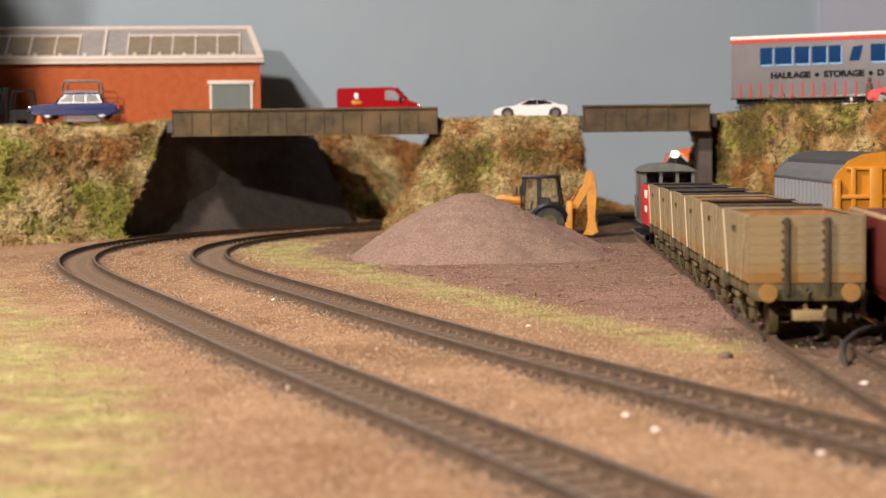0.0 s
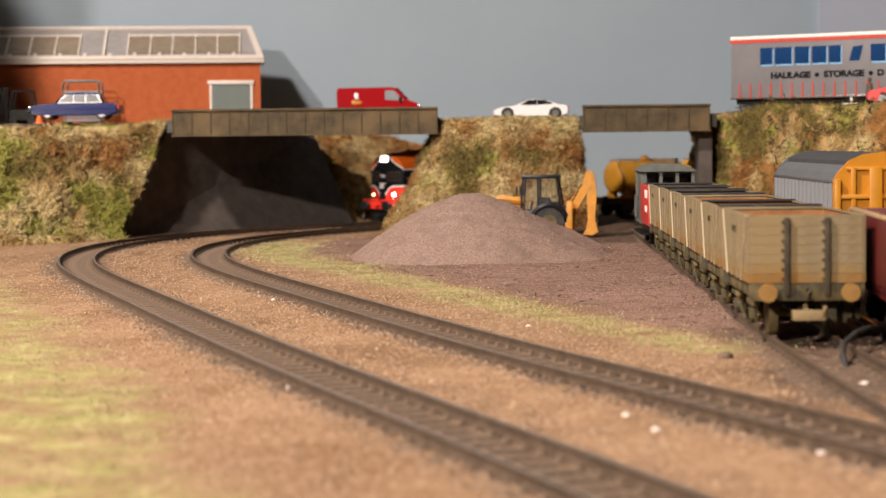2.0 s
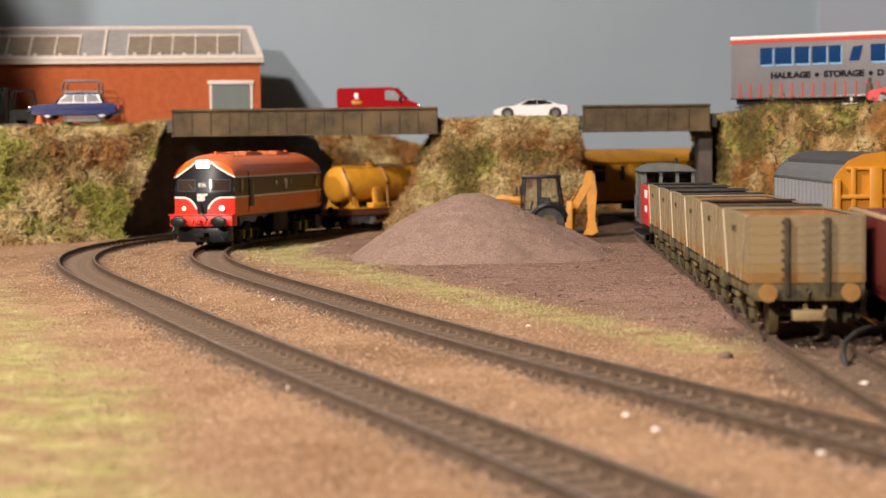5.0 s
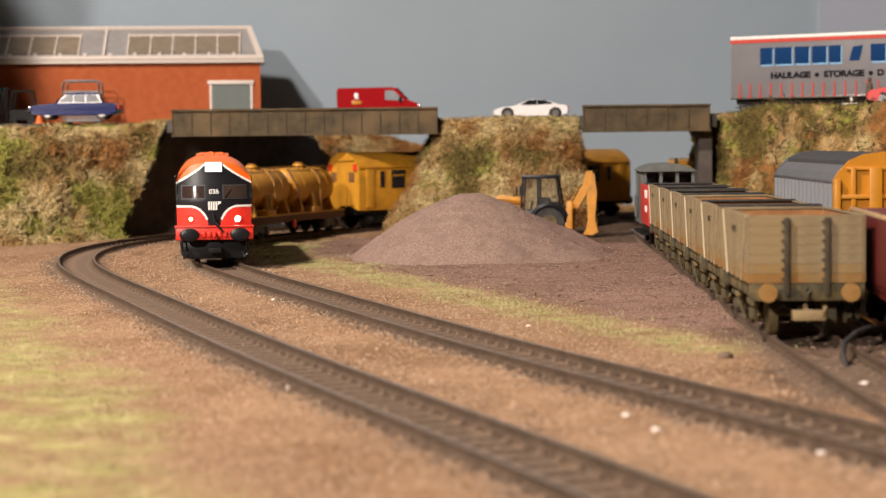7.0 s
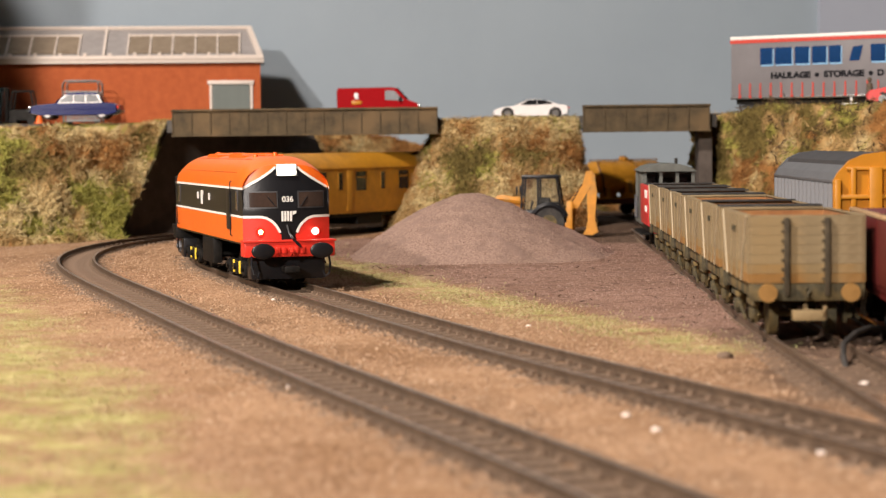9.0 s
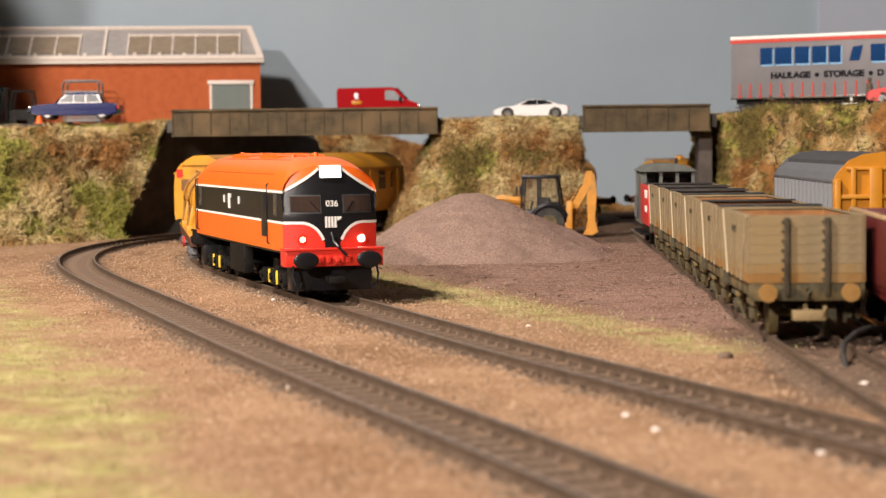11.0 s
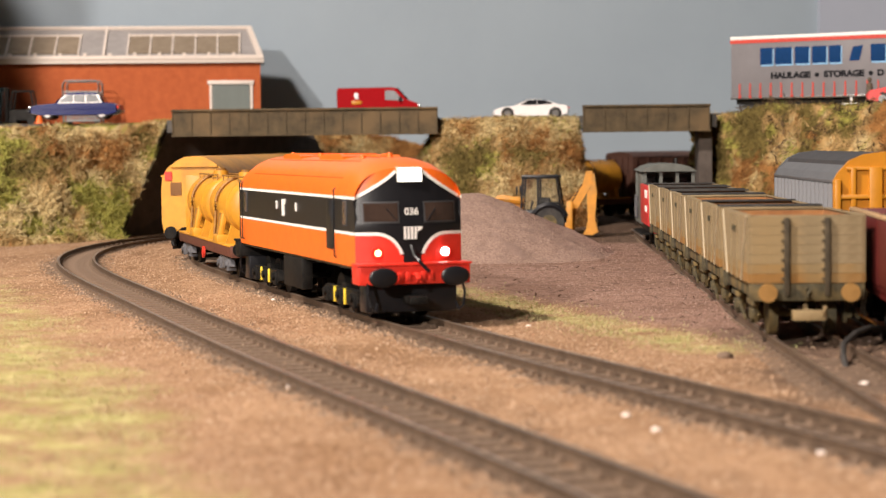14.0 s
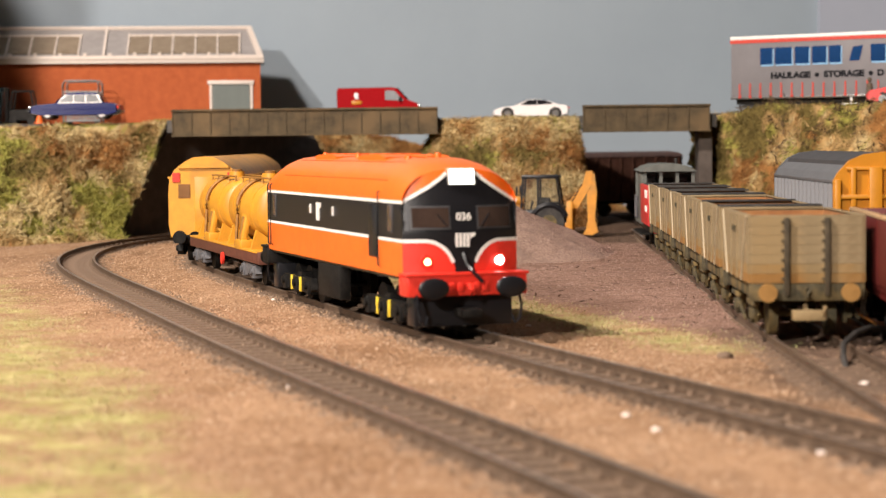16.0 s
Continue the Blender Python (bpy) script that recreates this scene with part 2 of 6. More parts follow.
def ground_material():
    m = bpy.data.materials.new("scenic_ground")
    m.use_nodes = True
    nt = m.node_tree
    b = nt.nodes["Principled BSDF"]
    tc = nt.nodes.new("ShaderNodeTexCoord")

    def tone(scale, stops, detail=7):
        n = nt.nodes.new("ShaderNodeTexNoise")
        n.inputs["Scale"].default_value, n.inputs["Detail"].default_value, n.inputs["Roughness"].default_value = scale, detail, 0.7
        nt.links.new(tc.outputs["Object"], n.inputs["Vector"])
        r = nt.nodes.new("ShaderNodeValToRGB")
        while len(r.color_ramp.elements) < len(stops):
            r.color_ramp.elements.new(0.5)
        for e, (p, c) in zip(r.color_ramp.elements, stops):
            e.position, e.color = p, (*c, 1)
        nt.links.new(n.outputs["Fac"], r.inputs["Fac"])
        return r.outputs["Color"], n.outputs["Fac"]

    def blend(f, a, c, how="MIX"):
        x = nt.nodes.new("ShaderNodeMix")
        x.data_type, x.blend_type = "RGBA", how
        if isinstance(f, float):
            x.inputs["Factor"].default_value = f
        else:
            nt.links.new(f, x.inputs["Factor"])
        nt.links.new(a, x.inputs["A"])
        nt.links.new(c, x.inputs["B"])
        return x.outputs["Result"]

    earth, _ = tone(700, [(0.30, (0.19, 0.108, 0.060)), (0.5, (0.41, 0.25, 0.145)), (0.72, (0.55, 0.37, 0.235))])
    patch, _ = tone(16, [(0.36, (0.50, 0.43, 0.36)), (0.62, (1.0, 1.0, 1.0))], 7)
    earth = blend(0.7, earth, patch, "MULTIPLY")
    grass, _ = tone(120, [(0.3, (0.25, 0.22, 0.07)), (0.5, (0.42, 0.37, 0.14)), (0.7, (0.64, 0.53, 0.29))])
    slate, _ = tone(420, [(0.3, (0.17, 0.098, 0.07)), (0.5, (0.315, 0.192, 0.145)), (0.72, (0.40, 0.265, 0.21))])
    slate = blend(0.5, slate, patch, "MULTIPLY")
    mp = nt.nodes.new("ShaderNodeMapping")
    mp.inputs["Scale"].default_value = (0.45, 1.0, 1.0)
    nt.links.new(tc.outputs["Object"], mp.inputs["Vector"])
    vo = nt.nodes.new("ShaderNodeTexVoronoi")
    vo.feature = "DISTANCE_TO_EDGE"
    vo.inputs["Scale"].default_value = 75
    warp = nt.nodes.new("ShaderNodeTexNoise")
    warp.inputs["Scale"].default_value = 90
    nt.links.new(mp.outputs["Vector"], warp.inputs["Vector"])
    shift = nt.nodes.new("ShaderNodeVectorMath")
    shift.operation = "MULTIPLY_ADD"
    nt.links.new(warp.outputs["Color"], shift.inputs[0])
    shift.inputs[1].default_value = (0.012, 0.012, 0.012)
    nt.links.new(mp.outputs["Vector"], shift.inputs[2])
    nt.links.new(shift.outputs[0], vo.inputs["Vector"])
    cr = nt.nodes.new("ShaderNodeValToRGB")
    cr.color_ramp.elements[0].position, cr.color_ramp.elements[1].position = 0.0, 0.07
    cr.color_ramp.elements[0].color = (0.30, 0.27, 0.26, 1)
    nt.links.new(vo.outputs["Distance"], cr.inputs["Fac"])
    slate = blend(0.4, slate, cr.outputs["Color"], "MULTIPLY")
    at = nt.nodes.new("ShaderNodeVertexColor")
    at.layer_name = "zone"
    sp = nt.nodes.new("ShaderNodeSeparateColor")
    nt.links.new(at.outputs["Color"], sp.inputs["Color"])
    c = blend(sp.outputs["Green"], earth, slate)
    dark_earth, _ = tone(300, [(0.3, (0.06, 0.037, 0.024)), (0.5, (0.125, 0.08, 0.055)), (0.72, (0.21, 0.14, 0.10))])
    c = blend(at.outputs["Alpha"], c, dark_earth)
    bed, _ = tone(500, [(0.3, (0.05, 0.034, 0.023)), (0.5, (0.105, 0.072, 0.049)), (0.72, (0.19, 0.132, 0.09))])
    c = blend(sp.outputs["Blue"], c, bed)
    thin, _ = tone(55, [(0.40, (0.0, 0.0, 0.0)), (0.60, (1.0, 1.0, 1.0))], 6)
    cover = nt.nodes.new("ShaderNodeMath")
    cover.operation = "MULTIPLY"
    nt.links.new(sp.outputs["Red"], cover.inputs[0])
    nt.links.new(thin, cover.inputs[1])
    c = blend(cover.outputs[0], c, grass)
    nt.links.new(c, b.inputs["Base Color"])
    b.inputs["Roughness"].default_value = 0.95
    b.inputs["Specular IOR Level"].default_value = 0.15
    n = nt.nodes.new("ShaderNodeTexNoise")
    n.inputs["Scale"].default_value, n.inputs["Detail"].default_value = 900, 5
    nt.links.new(tc.outputs["Object"], n.inputs["Vector"])
    bp = nt.nodes.new("ShaderNodeBump")
    bp.inputs["Strength"].default_value, bp.inputs["Distance"].default_value = 0.9, 0.0012
    nt.links.new(n.outputs["Fac"], bp.inputs["Height"])
    nt.links.new(bp.outputs["Normal"], b.inputs["Normal"])
    return m


def grid_mesh(name, xs, ys, fn):
    """A sheet over the plan: xs and ys in mm, height from fn."""
    nx, ny = len(xs), len(ys)
    vs = [(x * MM, y * MM, fn(x, y) * MM) for y in ys for x in xs]
    fs = [(j * nx + i, j * nx + i + 1, (j + 1) * nx + i + 1, (j + 1) * nx + i) for j in range(ny - 1) for i in range(nx - 1)]
    me = bpy.data.meshes.new(name)
    me.from_pydata(vs, [], fs)
    me.shade_smooth()
    return me


xs = np.concatenate([np.arange(-1390, -300, 30), np.arange(-300, 200, 4), np.arange(200, 1401, 30)])
ys = np.concatenate([np.arange(-60, 240, 20), np.arange(240, 1250, 4), np.arange(1250, 1720, 12), [1720]])
ground_me = grid_mesh("ground", list(xs), list(ys), ground_z)
zone_attr(ground_me, ground_zone)
GROUND = ground_material()
ground_me.materials.append(GROUND)
ground = tagged(new("ground", ground_me), "tan earth baseboard with green turf and slate patches", "ground", kind="structure")


# ---- track ----
def rail_mesh(line, side, s0, s1, name):
    """A flat-bottomed rail beside the centre line."""
    prof = [(-1.1, -2.6), (1.1, -2.6), (1.1, -2.2), (0.35, -1.9), (0.35, -0.8), (0.6, -0.6), (0.6, 0), (-0.6, 0), (-0.6, -0.6), (-0.35, -0.8), (-0.35, -1.9), (-1.1, -2.2)]
    bm, rings = nb(), []
    s = s0
    while s <= s1:
        x, y, h = on_line(line, s)
        c, d = -math.sin(h), math.cos(h)
        rings.append([bm.verts.new((x + (side * 8.75 + a) * c, y + (side * 8.75 + a) * d, z)) for a, z in prof])
        s += 5
    for a, b in zip(rings, rings[1:]):
        for k in range(len(prof)):
            f = bm.faces.new((a[k], a[(k + 1) % len(prof)], b[(k + 1) % len(prof)], b[k]))
            f.material_index = 1 if k == 6 else 0
    return bm


def sleeper_mesh():
    bm = nb()
    box(bm, -16.5, 16.5, -1.9, 1.9, -4.2, -2.6, 0.25)
    for x in (-8.75, 8.75):
        for o in (-1.75, 1.75):
            box(bm, x + o - 0.7, x + o + 0.7, -0.9, 0.9, -2.7, -1.8)
    me = mesh_of(bm, "sleeper")
    me.materials.append(SLEEPER)
    return me


SLEEPER_ME = sleeper_mesh()


def track(line, s0, s1, label, pitch=8.6, deep=0.0):
    t = thing("railway_track", Matrix(), label, "railway track", kind="structure")
    for side in (-1, 1):
        part("rail", rail_mesh(line, side, s0, s1, "rail"), [RAIL, RAIL_HEAD], t, smooth=False)
    s, i = s0 + 3, 0
    while s < s1:
        x, y, h = on_line(line, s)
        o = new("sleeper", SLEEPER_ME)
        o.parent = t
        o.matrix_basis = mpose(x, y, deep, 0, 0, math.degrees(h) - 90 + rng.uniform(-0.8, 0.8))
        s += pitch
        i += 1
    return t


track(LINE_A, 0, 1950, "weathered brown model railway track on the outer curve")
track(LINE_B, 0, 2499, "weathered brown model railway track on the inner curve")
track(LINE_C, 60, 1090, "siding track sunk in brown earth under the wagons", 8.6, -0.5)
track(LINE_D, 40, 690, "siding track diverging beside the wagon siding", 8.6, -0.5)


# ---- banks ----
def bank_tone(p, nm):
    """Which turf grows at a place of a bank: patches a few centimetres wide with ragged edges."""
    a = 1.25 * noise.noise(p * 0.027 + Vector((3, 8, 1))) + 0.6 * noise.noise(p * 0.085 + Vector((5, 1, 2))) + 0.4 * noise.noise(p * 0.25)
    b = 1.25 * noise.noise(p * 0.032 + Vector((40, 2, 9))) + 0.6 * noise.noise(p * 0.10 + Vector((15, 11, 2))) + 0.4 * noise.noise(p * 0.3 + Vector((4, 4, 4)))
    da, db = {"bank_west": (0.04, 0.30), "bank_centre": (-0.08, 0.16), "bank_east": (0.06, -0.30), "bank_back": (-0.40, -0.05)}[nm]
    a, b = a + da, b + db
    if a > 0.30:
        return "green" if b > -0.10 else "olive"
    if a < -0.36:
        return "russet" if b < 0.12 else "tan"
    return "straw" if b > 0.14 else "tan" if b > -0.34 else "olive"


TURF_TONES = {"green": (0.33, 0.315, 0.075), "olive": (0.17, 0.13, 0.042), "russet": (0.30, 0.145, 0.048), "tan": (0.42, 0.28, 0.12), "straw": (0.58, 0.46, 0.235)}


def bank_material(name):
    """Turf soil in the tones of the patches, broken up by grain."""
    m = mat(name, (0.42, 0.40, 0.38), (1.25, 1.2, 1.15), 170, 0.95, 0.9, 0, 5, None, 26, 0.1)
    nt = m.node_tree
    b = nt.nodes["Principled BSDF"]
    grain = b.inputs["Base Color"].links[0].from_socket
    at = nt.nodes.new("ShaderNodeVertexColor")
    at.layer_name = "turf"
    mx = nt.nodes.new("ShaderNodeMix")
    mx.data_type, mx.blend_type = "RGBA", "MULTIPLY"
    mx.inputs["Factor"].default_value = 1.0
    nt.links.new(at.outputs["Color"], mx.inputs["A"])
    nt.links.new(grain, mx.inputs["B"])
    nt.links.new(mx.outputs["Result"], b.inputs["Base Color"])
    return m


BANK = bank_material("matted_turf_soil")


def bank(name, label, foot, top, back, n=90, m=40, rough=5.0, calm=1.0, toe=0.0):
    """A turf bank lofted from its foot over its top edge to the back; each line: (x, y, z) points in mm."""
    def along(line, u):
        t = u * (len(line) - 1)
        j = min(int(t), len(line) - 2)
        return Vector(line[j]).lerp(Vector(line[j + 1]), t - j)

    vs, fs = [], []
    for i in range(n + 1):
        u = i / n
        f, t, b = along(foot, u), along(top, u), along(back, u)
        for j in range(m + 1):
            v = j / m
            if toe and v < 0.1:
                p = Vector((f.x + toe * 0.4, f.y - toe, -6.5)).lerp(f, v / 0.1)
            elif v < 0.7:
                w = (v - 0.1) / 0.6 if toe else v / 0.7
                p = f.lerp(t, w)
                p.z = f.z + (t.z - f.z) * (w ** 1.15)
            else:
                p = t.lerp(b, (v - 0.7) / 0.3)
            k = rough * (1.0 if v < 0.6 else 0.6 if v < 0.72 else 0.25) * (calm if u > 0.8 else 1.0)
            d = Vector((noise.noise(p * 0.05), noise.noise(p * 0.05 + Vector((9, 3, 1))), noise.noise(p * 0.05 + Vector((2, 7, 5)))))
            e = Vector((noise.noise(p * 0.2), noise.noise(p * 0.2 + Vector((9, 3, 1))), noise.noise(p * 0.2 + Vector((2, 7, 5)))))
            g = Vector((noise.noise(p * 0.5), noise.noise(p * 0.5 + Vector((9, 3, 1))), noise.noise(p * 0.5 + Vector((2, 7, 5)))))
            vs.append((p + d * k + e * k * 0.6 + g * k * 0.3) * MM)
    for i in range(n):
        for j in range(m):
            a = i * (m + 1) + j
            fs.append((a, a + m + 1, a + m + 2, a + 1))
    me = bpy.data.meshes.new(name)
    me.from_pydata([tuple(v) for v in vs], [], fs)
    me.shade_smooth()
    me.materials.append(BANK)
    at = me.color_attributes.new("turf", "FLOAT_COLOR", "POINT")
    for v, d in zip(me.vertices, at.data):
        d.color = (*TURF_TONES[bank_tone(v.co * 1000, name)], 1)
    return tagged(new(name, me), label, "embankment", kind="structure")


bank("bank_west", "matted green and straw turf embankment beside the bridge",
     [(-424, 1070, -6), (-335, 1100, -5), (-292, 1140, -4), (-262, 1175, -1), (-235, 1212, 3), (-208, 1244, 5)],
     [(-424, 1205, 65), (-345, 1216, 65), (-300, 1226, 66), (-256, 1246, 68), (-219, 1272, 70), (-187, 1296, 71.5)],
     [(-424, 1310, 71.5), (-400, 1310, 71.5), (-320, 1320, 71.5), (-260, 1332, 72.5), (-222, 1346, 73), (-184, 1362, 73)], rough=7.0, calm=0.4, toe=13.0)
bank("bank_centre", "rounded turf mound between the two bridge spans",
     [(-36, 1335, -4), (-42, 1290, -4), (-30, 1262, -4), (30, 1246, -4), (75, 1246, -4), (100, 1258, -4), (99, 1310, -4), (98, 1390, -4)],
     [(-2, 1345, 70), (-2, 1300, 70.5), (2, 1276, 69.5), (30, 1270, 70.5), (70, 1270, 71), (89, 1274, 69.5), (92, 1310, 71), (92, 1380, 71)],
     [(40, 1350, 72), (40, 1330, 72), (40, 1320, 72), (42, 1320, 72), (50, 1320, 72), (52, 1320, 72), (54, 1330, 72), (56, 1350, 72)], rough=4.0)
bank("bank_east", "tall olive turf embankment under the parked lorry",
     [(183, 1420, -6), (183, 1290, -6), (192, 1180, -6), (212, 1090, -6), (240, 1020, -6), (300, 990, -6), (900, 960, -6)],
     [(184, 1420, 72), (185, 1300, 72), (203, 1215, 77), (226, 1130, 75), (262, 1075, 76), (320, 1040, 76), (900, 1010, 76)],
     [(240, 1440, 73), (240, 1400, 74), (270, 1340, 76), (300, 1280, 76), (330, 1240, 76), (400, 1200, 76), (900, 1180, 76)], n=80)
bank("bank_back", "brown turf slope behind the outer track",
     [(-150, 1400, -6), (-80, 1440, -6), (-10, 1500, -6), (60, 1552, -6), (120, 1600, -6), (330, 1690, -6)],
     [(-170, 1450, 66), (-105, 1490, 66), (-45, 1545, 62), (0, 1580, 50), (60, 1610, 30), (340, 1706, 14)],
     [(-170, 1560, 66), (-105, 1572, 66), (-45, 1592, 60), (0, 1606, 46), (60, 1622, 28), (350, 1690, 13)])

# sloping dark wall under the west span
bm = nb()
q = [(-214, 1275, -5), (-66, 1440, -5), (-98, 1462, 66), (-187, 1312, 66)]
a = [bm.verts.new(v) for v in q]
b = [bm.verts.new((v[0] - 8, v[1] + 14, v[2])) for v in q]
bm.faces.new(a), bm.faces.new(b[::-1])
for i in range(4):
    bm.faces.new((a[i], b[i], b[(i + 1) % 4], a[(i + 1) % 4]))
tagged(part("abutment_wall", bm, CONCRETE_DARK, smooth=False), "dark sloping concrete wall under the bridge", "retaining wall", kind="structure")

# deck over both spans and the road on the banks
bm = nb()
box(bm, -424, -250, 1304, 1715, 62, 72.2)
box(bm, -250, -182, 1352, 1715, 62, 72.8)
# deepened out of view to 1440 so that it shades the wall below
box(bm, -182, -88, 1275, 1440, 65, 73.5)
box(bm, -88, -1, 1275, 1385, 65, 73.5)
box(bm, -1, 92, 1300, 1385, 65, 72.2)
box(bm, 92, 182, 1275, 1385, 65, 73.5)
box(bm, 236, 900, 1230, 1715, 66, 76)
box(bm, 178, 242, 1300, 1425, 65, 74.5)
tagged(part("road", bm, ROAD, smooth=False), "grey roadway across the banks and bridges", "road", kind="structure")
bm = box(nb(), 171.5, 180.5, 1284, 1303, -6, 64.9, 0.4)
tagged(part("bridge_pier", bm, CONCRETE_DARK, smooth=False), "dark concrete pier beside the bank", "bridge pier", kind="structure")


def girder(x0, x1, panels, label):
    """A plate girder with flanges and web stiffeners."""
    t = thing("bridge_girder", mpose((x0 + x1) / 2, 1270, 62.3), label, "bridge girder", "bridge girders")
    w = (x1 - x0) / 2
    part("web", box(nb(), -w, w, 0, 2.2, 1, 17.2), GIRDER, t, smooth=False)
    part("flange", box(nb(), -w - 0.3, w + 0.3, -1.6, 4, 16.6, 18, 0.2), GIRDER, t, smooth=False)
    part("flange", box(nb(), -w - 0.3, w + 0.3, -1.6, 4, 0, 1.3, 0.2), GIRDER, t, smooth=False)
    bm = nb()
    box(bm, -0.4, 0.4, -0.6, 0, 1.3, 16.6)
    me = mesh_of(bm, "stiffener")
    me.materials.append(GIRDER)
    for i in range(panels + 1):
        o = new("stiffener", me)
        o.parent = t
        o.matrix_basis = mpose(-w + 0.6 + (2 * w - 1.2) * i / panels, 0, 0)
    return t


girder(-178, -2.5, 14, "long olive-brown plate girder with rust streaks")
girder(93.3, 177.3, 6, "short olive-brown plate girder over the siding")

# ---- backdrop and hall ----
# board added out of view, sized to shade the left of building and sky
bm = box(nb(), -434, -424, 975, 1478, -40, 388)
tagged(part("shade_board", bm, SKYPAINT, smooth=False), "unseen side board added to shade the left end", "backdrop", kind="structure")
bm = box(nb(), -1440, 1440, 0, 16, -120, 900)
tagged(part("backdrop", bm, SKYPAINT, smooth=False, at=mpose(0, 1588, 0, 0, 0, 14.0)), "blue-grey painted sky board", "backdrop", kind="structure")
bm = box(nb(), 336, 1430, -5, -0.5, 60, 900)
tagged(part("backdrop_panel", bm, SKYPALE, smooth=False, at=mpose(0, 1588, 0, 0, 0, 14.0)), "paler lilac sky panel lapped over the board", "backdrop", kind="structure")
bm = box(nb(), -1400, 1400, -80, 1720, -1000, -8)
tagged(part("baseboard", bm, RUST_IN, smooth=False), "plain cabinet that carries the scenery", "baseboard", kind="structure")
bm = box(nb(), -2900, 2500, -3300, 2300, -1050, -1000)
tagged(part("floor", bm, CARPET, smooth=False), "plain dark hall carpet", "floor", kind="structure")
bm = box(nb(), -2900, 2500, -3300, 2300, 2000, 2050)
tagged(part("ceiling", bm, PLASTER, smooth=False), "plain cream hall ceiling", "ceiling", kind="structure")
for nm, bx in (("wall_north", (-2800, 2400, 2200, 2300)), ("wall_south", (-2800, 2400, -3300, -3200)), ("wall_east", (2400, 2500, -3300, 2300)), ("wall_west", (-2900, -2800, -3300, 2300))):
    tagged(part(nm, box(nb(), *bx, -1000, 2000), PLASTER, smooth=False), "plain cream hall wall", "wall", kind="structure")


# ---- the train ----
def wheelset(bm, x, r, gauge=8.2):
    for y in (-gauge, gauge):
        cyl(bm, (x, y - 1.2, r), (x, y + 1.2, r), r, seg=18)
    cyl(bm, (x, -gauge, r), (x, gauge, r), 1.0, seg=8)


def bogie(parent, x, axles, wheel_r, half, springs=False, frame=None, width=13.0):
    """A bogie: side frames with axle boxes, wheels, and springs where they are painted."""
    bm = nb()
    for s in (-1, 1):
        y = s * width
        prism(bm, [(-half, 5), (-half + 2, 8.6), (half - 2, 8.6), (half, 5), (half - 3, 3.6), (3, 3.6), (0, 5), (-3, 3.6), (-half + 3, 3.6)], y - 1.2, y + 1.2)
        for a in axles:
            box(bm, a - 2.2, a + 2.2, y - 2.0, y + 2.0, 3.0, 8.0, 0.4)
            cyl(bm, (a, y + s * 1.8, wheel_r), (a, y + s * 2.8, wheel_r), 1.4, seg=10)
    box(bm, -3, 3, -width, width, 5, 10)
    b = part("bogie", bm, frame or GRIME, parent, at=mpose(x, 0, 0))
    for a in axles:
        part("wheelset", (lambda q: (wheelset(q, a, wheel_r), q)[1])(nb()), GRIME, b)
    if springs:
        for a in (-6.4, 6.4):
            for s in (-1, 1):
                part("spring", box(nb(), a - 0.4, a + 0.4, *sorted((s * width, s * (width + 1.9))), 3.4, 8.6, 0.2), SPRING, b, "yellow-painted coil spring")
    return b


def text_mesh(body, size, material, parent, at, name="lettering", squeeze=1.0, depth=0.15, weight=0.018):
    """Raised lettering in the built-in font; size in mm."""
    cu = bpy.data.curves.new(name, "FONT")
    cu.body, cu.size, cu.align_x, cu.align_y = body, size * MM, "CENTER", "CENTER"
    cu.extrude = depth * MM
    cu.offset = size * weight * MM
    tmp = bpy.data.objects.new(name, cu)
    scene.collection.objects.link(tmp)
    me = bpy.data.meshes.new_from_object(tmp.evaluated_get(bpy.context.evaluated_depsgraph_get()))
    bpy.data.objects.remove(tmp)
    me.transform(Matrix.Diagonal((squeeze, 1, 1, 1)))
    me.materials.clear()
    me.materials.append(material)
    ob = new(name, me)
    ob.parent = parent
    ob.matrix_basis = at
    return ob


HL, HW = 87.0, 17.5          # half length to the cab corners, half width
CANT, MID, SOLE = 38.6, 27.4, 17.0


def roof_z(y, k=1.0):
    u = min(1.0, abs(y) / HW)
    return CANT + (51.3 - CANT) * k * (1 - u ** 2.9) ** (1 / 1.75)


def nose_x(y, z):
    return HL + 4.2 * (1 - (abs(y) / HW) ** 2.2) - max(0.0, z - 30) * 0.17


def end_k(x):
    """How far the roof has come down towards the cab fronts."""
    d = HL - abs(x)
    return 1.0 if d > 16 else 0.74 + 0.26 * math.sin(max(0.0, d) / 16 * math.pi / 2)


def red_line(y):
    """Height of the white line round the red panels on the cab fronts."""
    a = abs(y)
    if a >= 11.5:
        return MID
    if a <= 2.7:
        return SOLE - 1
    return SOLE + (MID - SOLE) * math.sqrt(max(0.0, 1 - ((11.5 - a) / 8.8) ** 2))


def brow_line(y):
    """Height of the white line under the roof paint on the cab fronts."""
    a = min(HW, abs(y))
    return 47.0 - (47.0 - CANT) * (max(0.0, a - 4.6) / (HW - 4.6)) ** 0.82


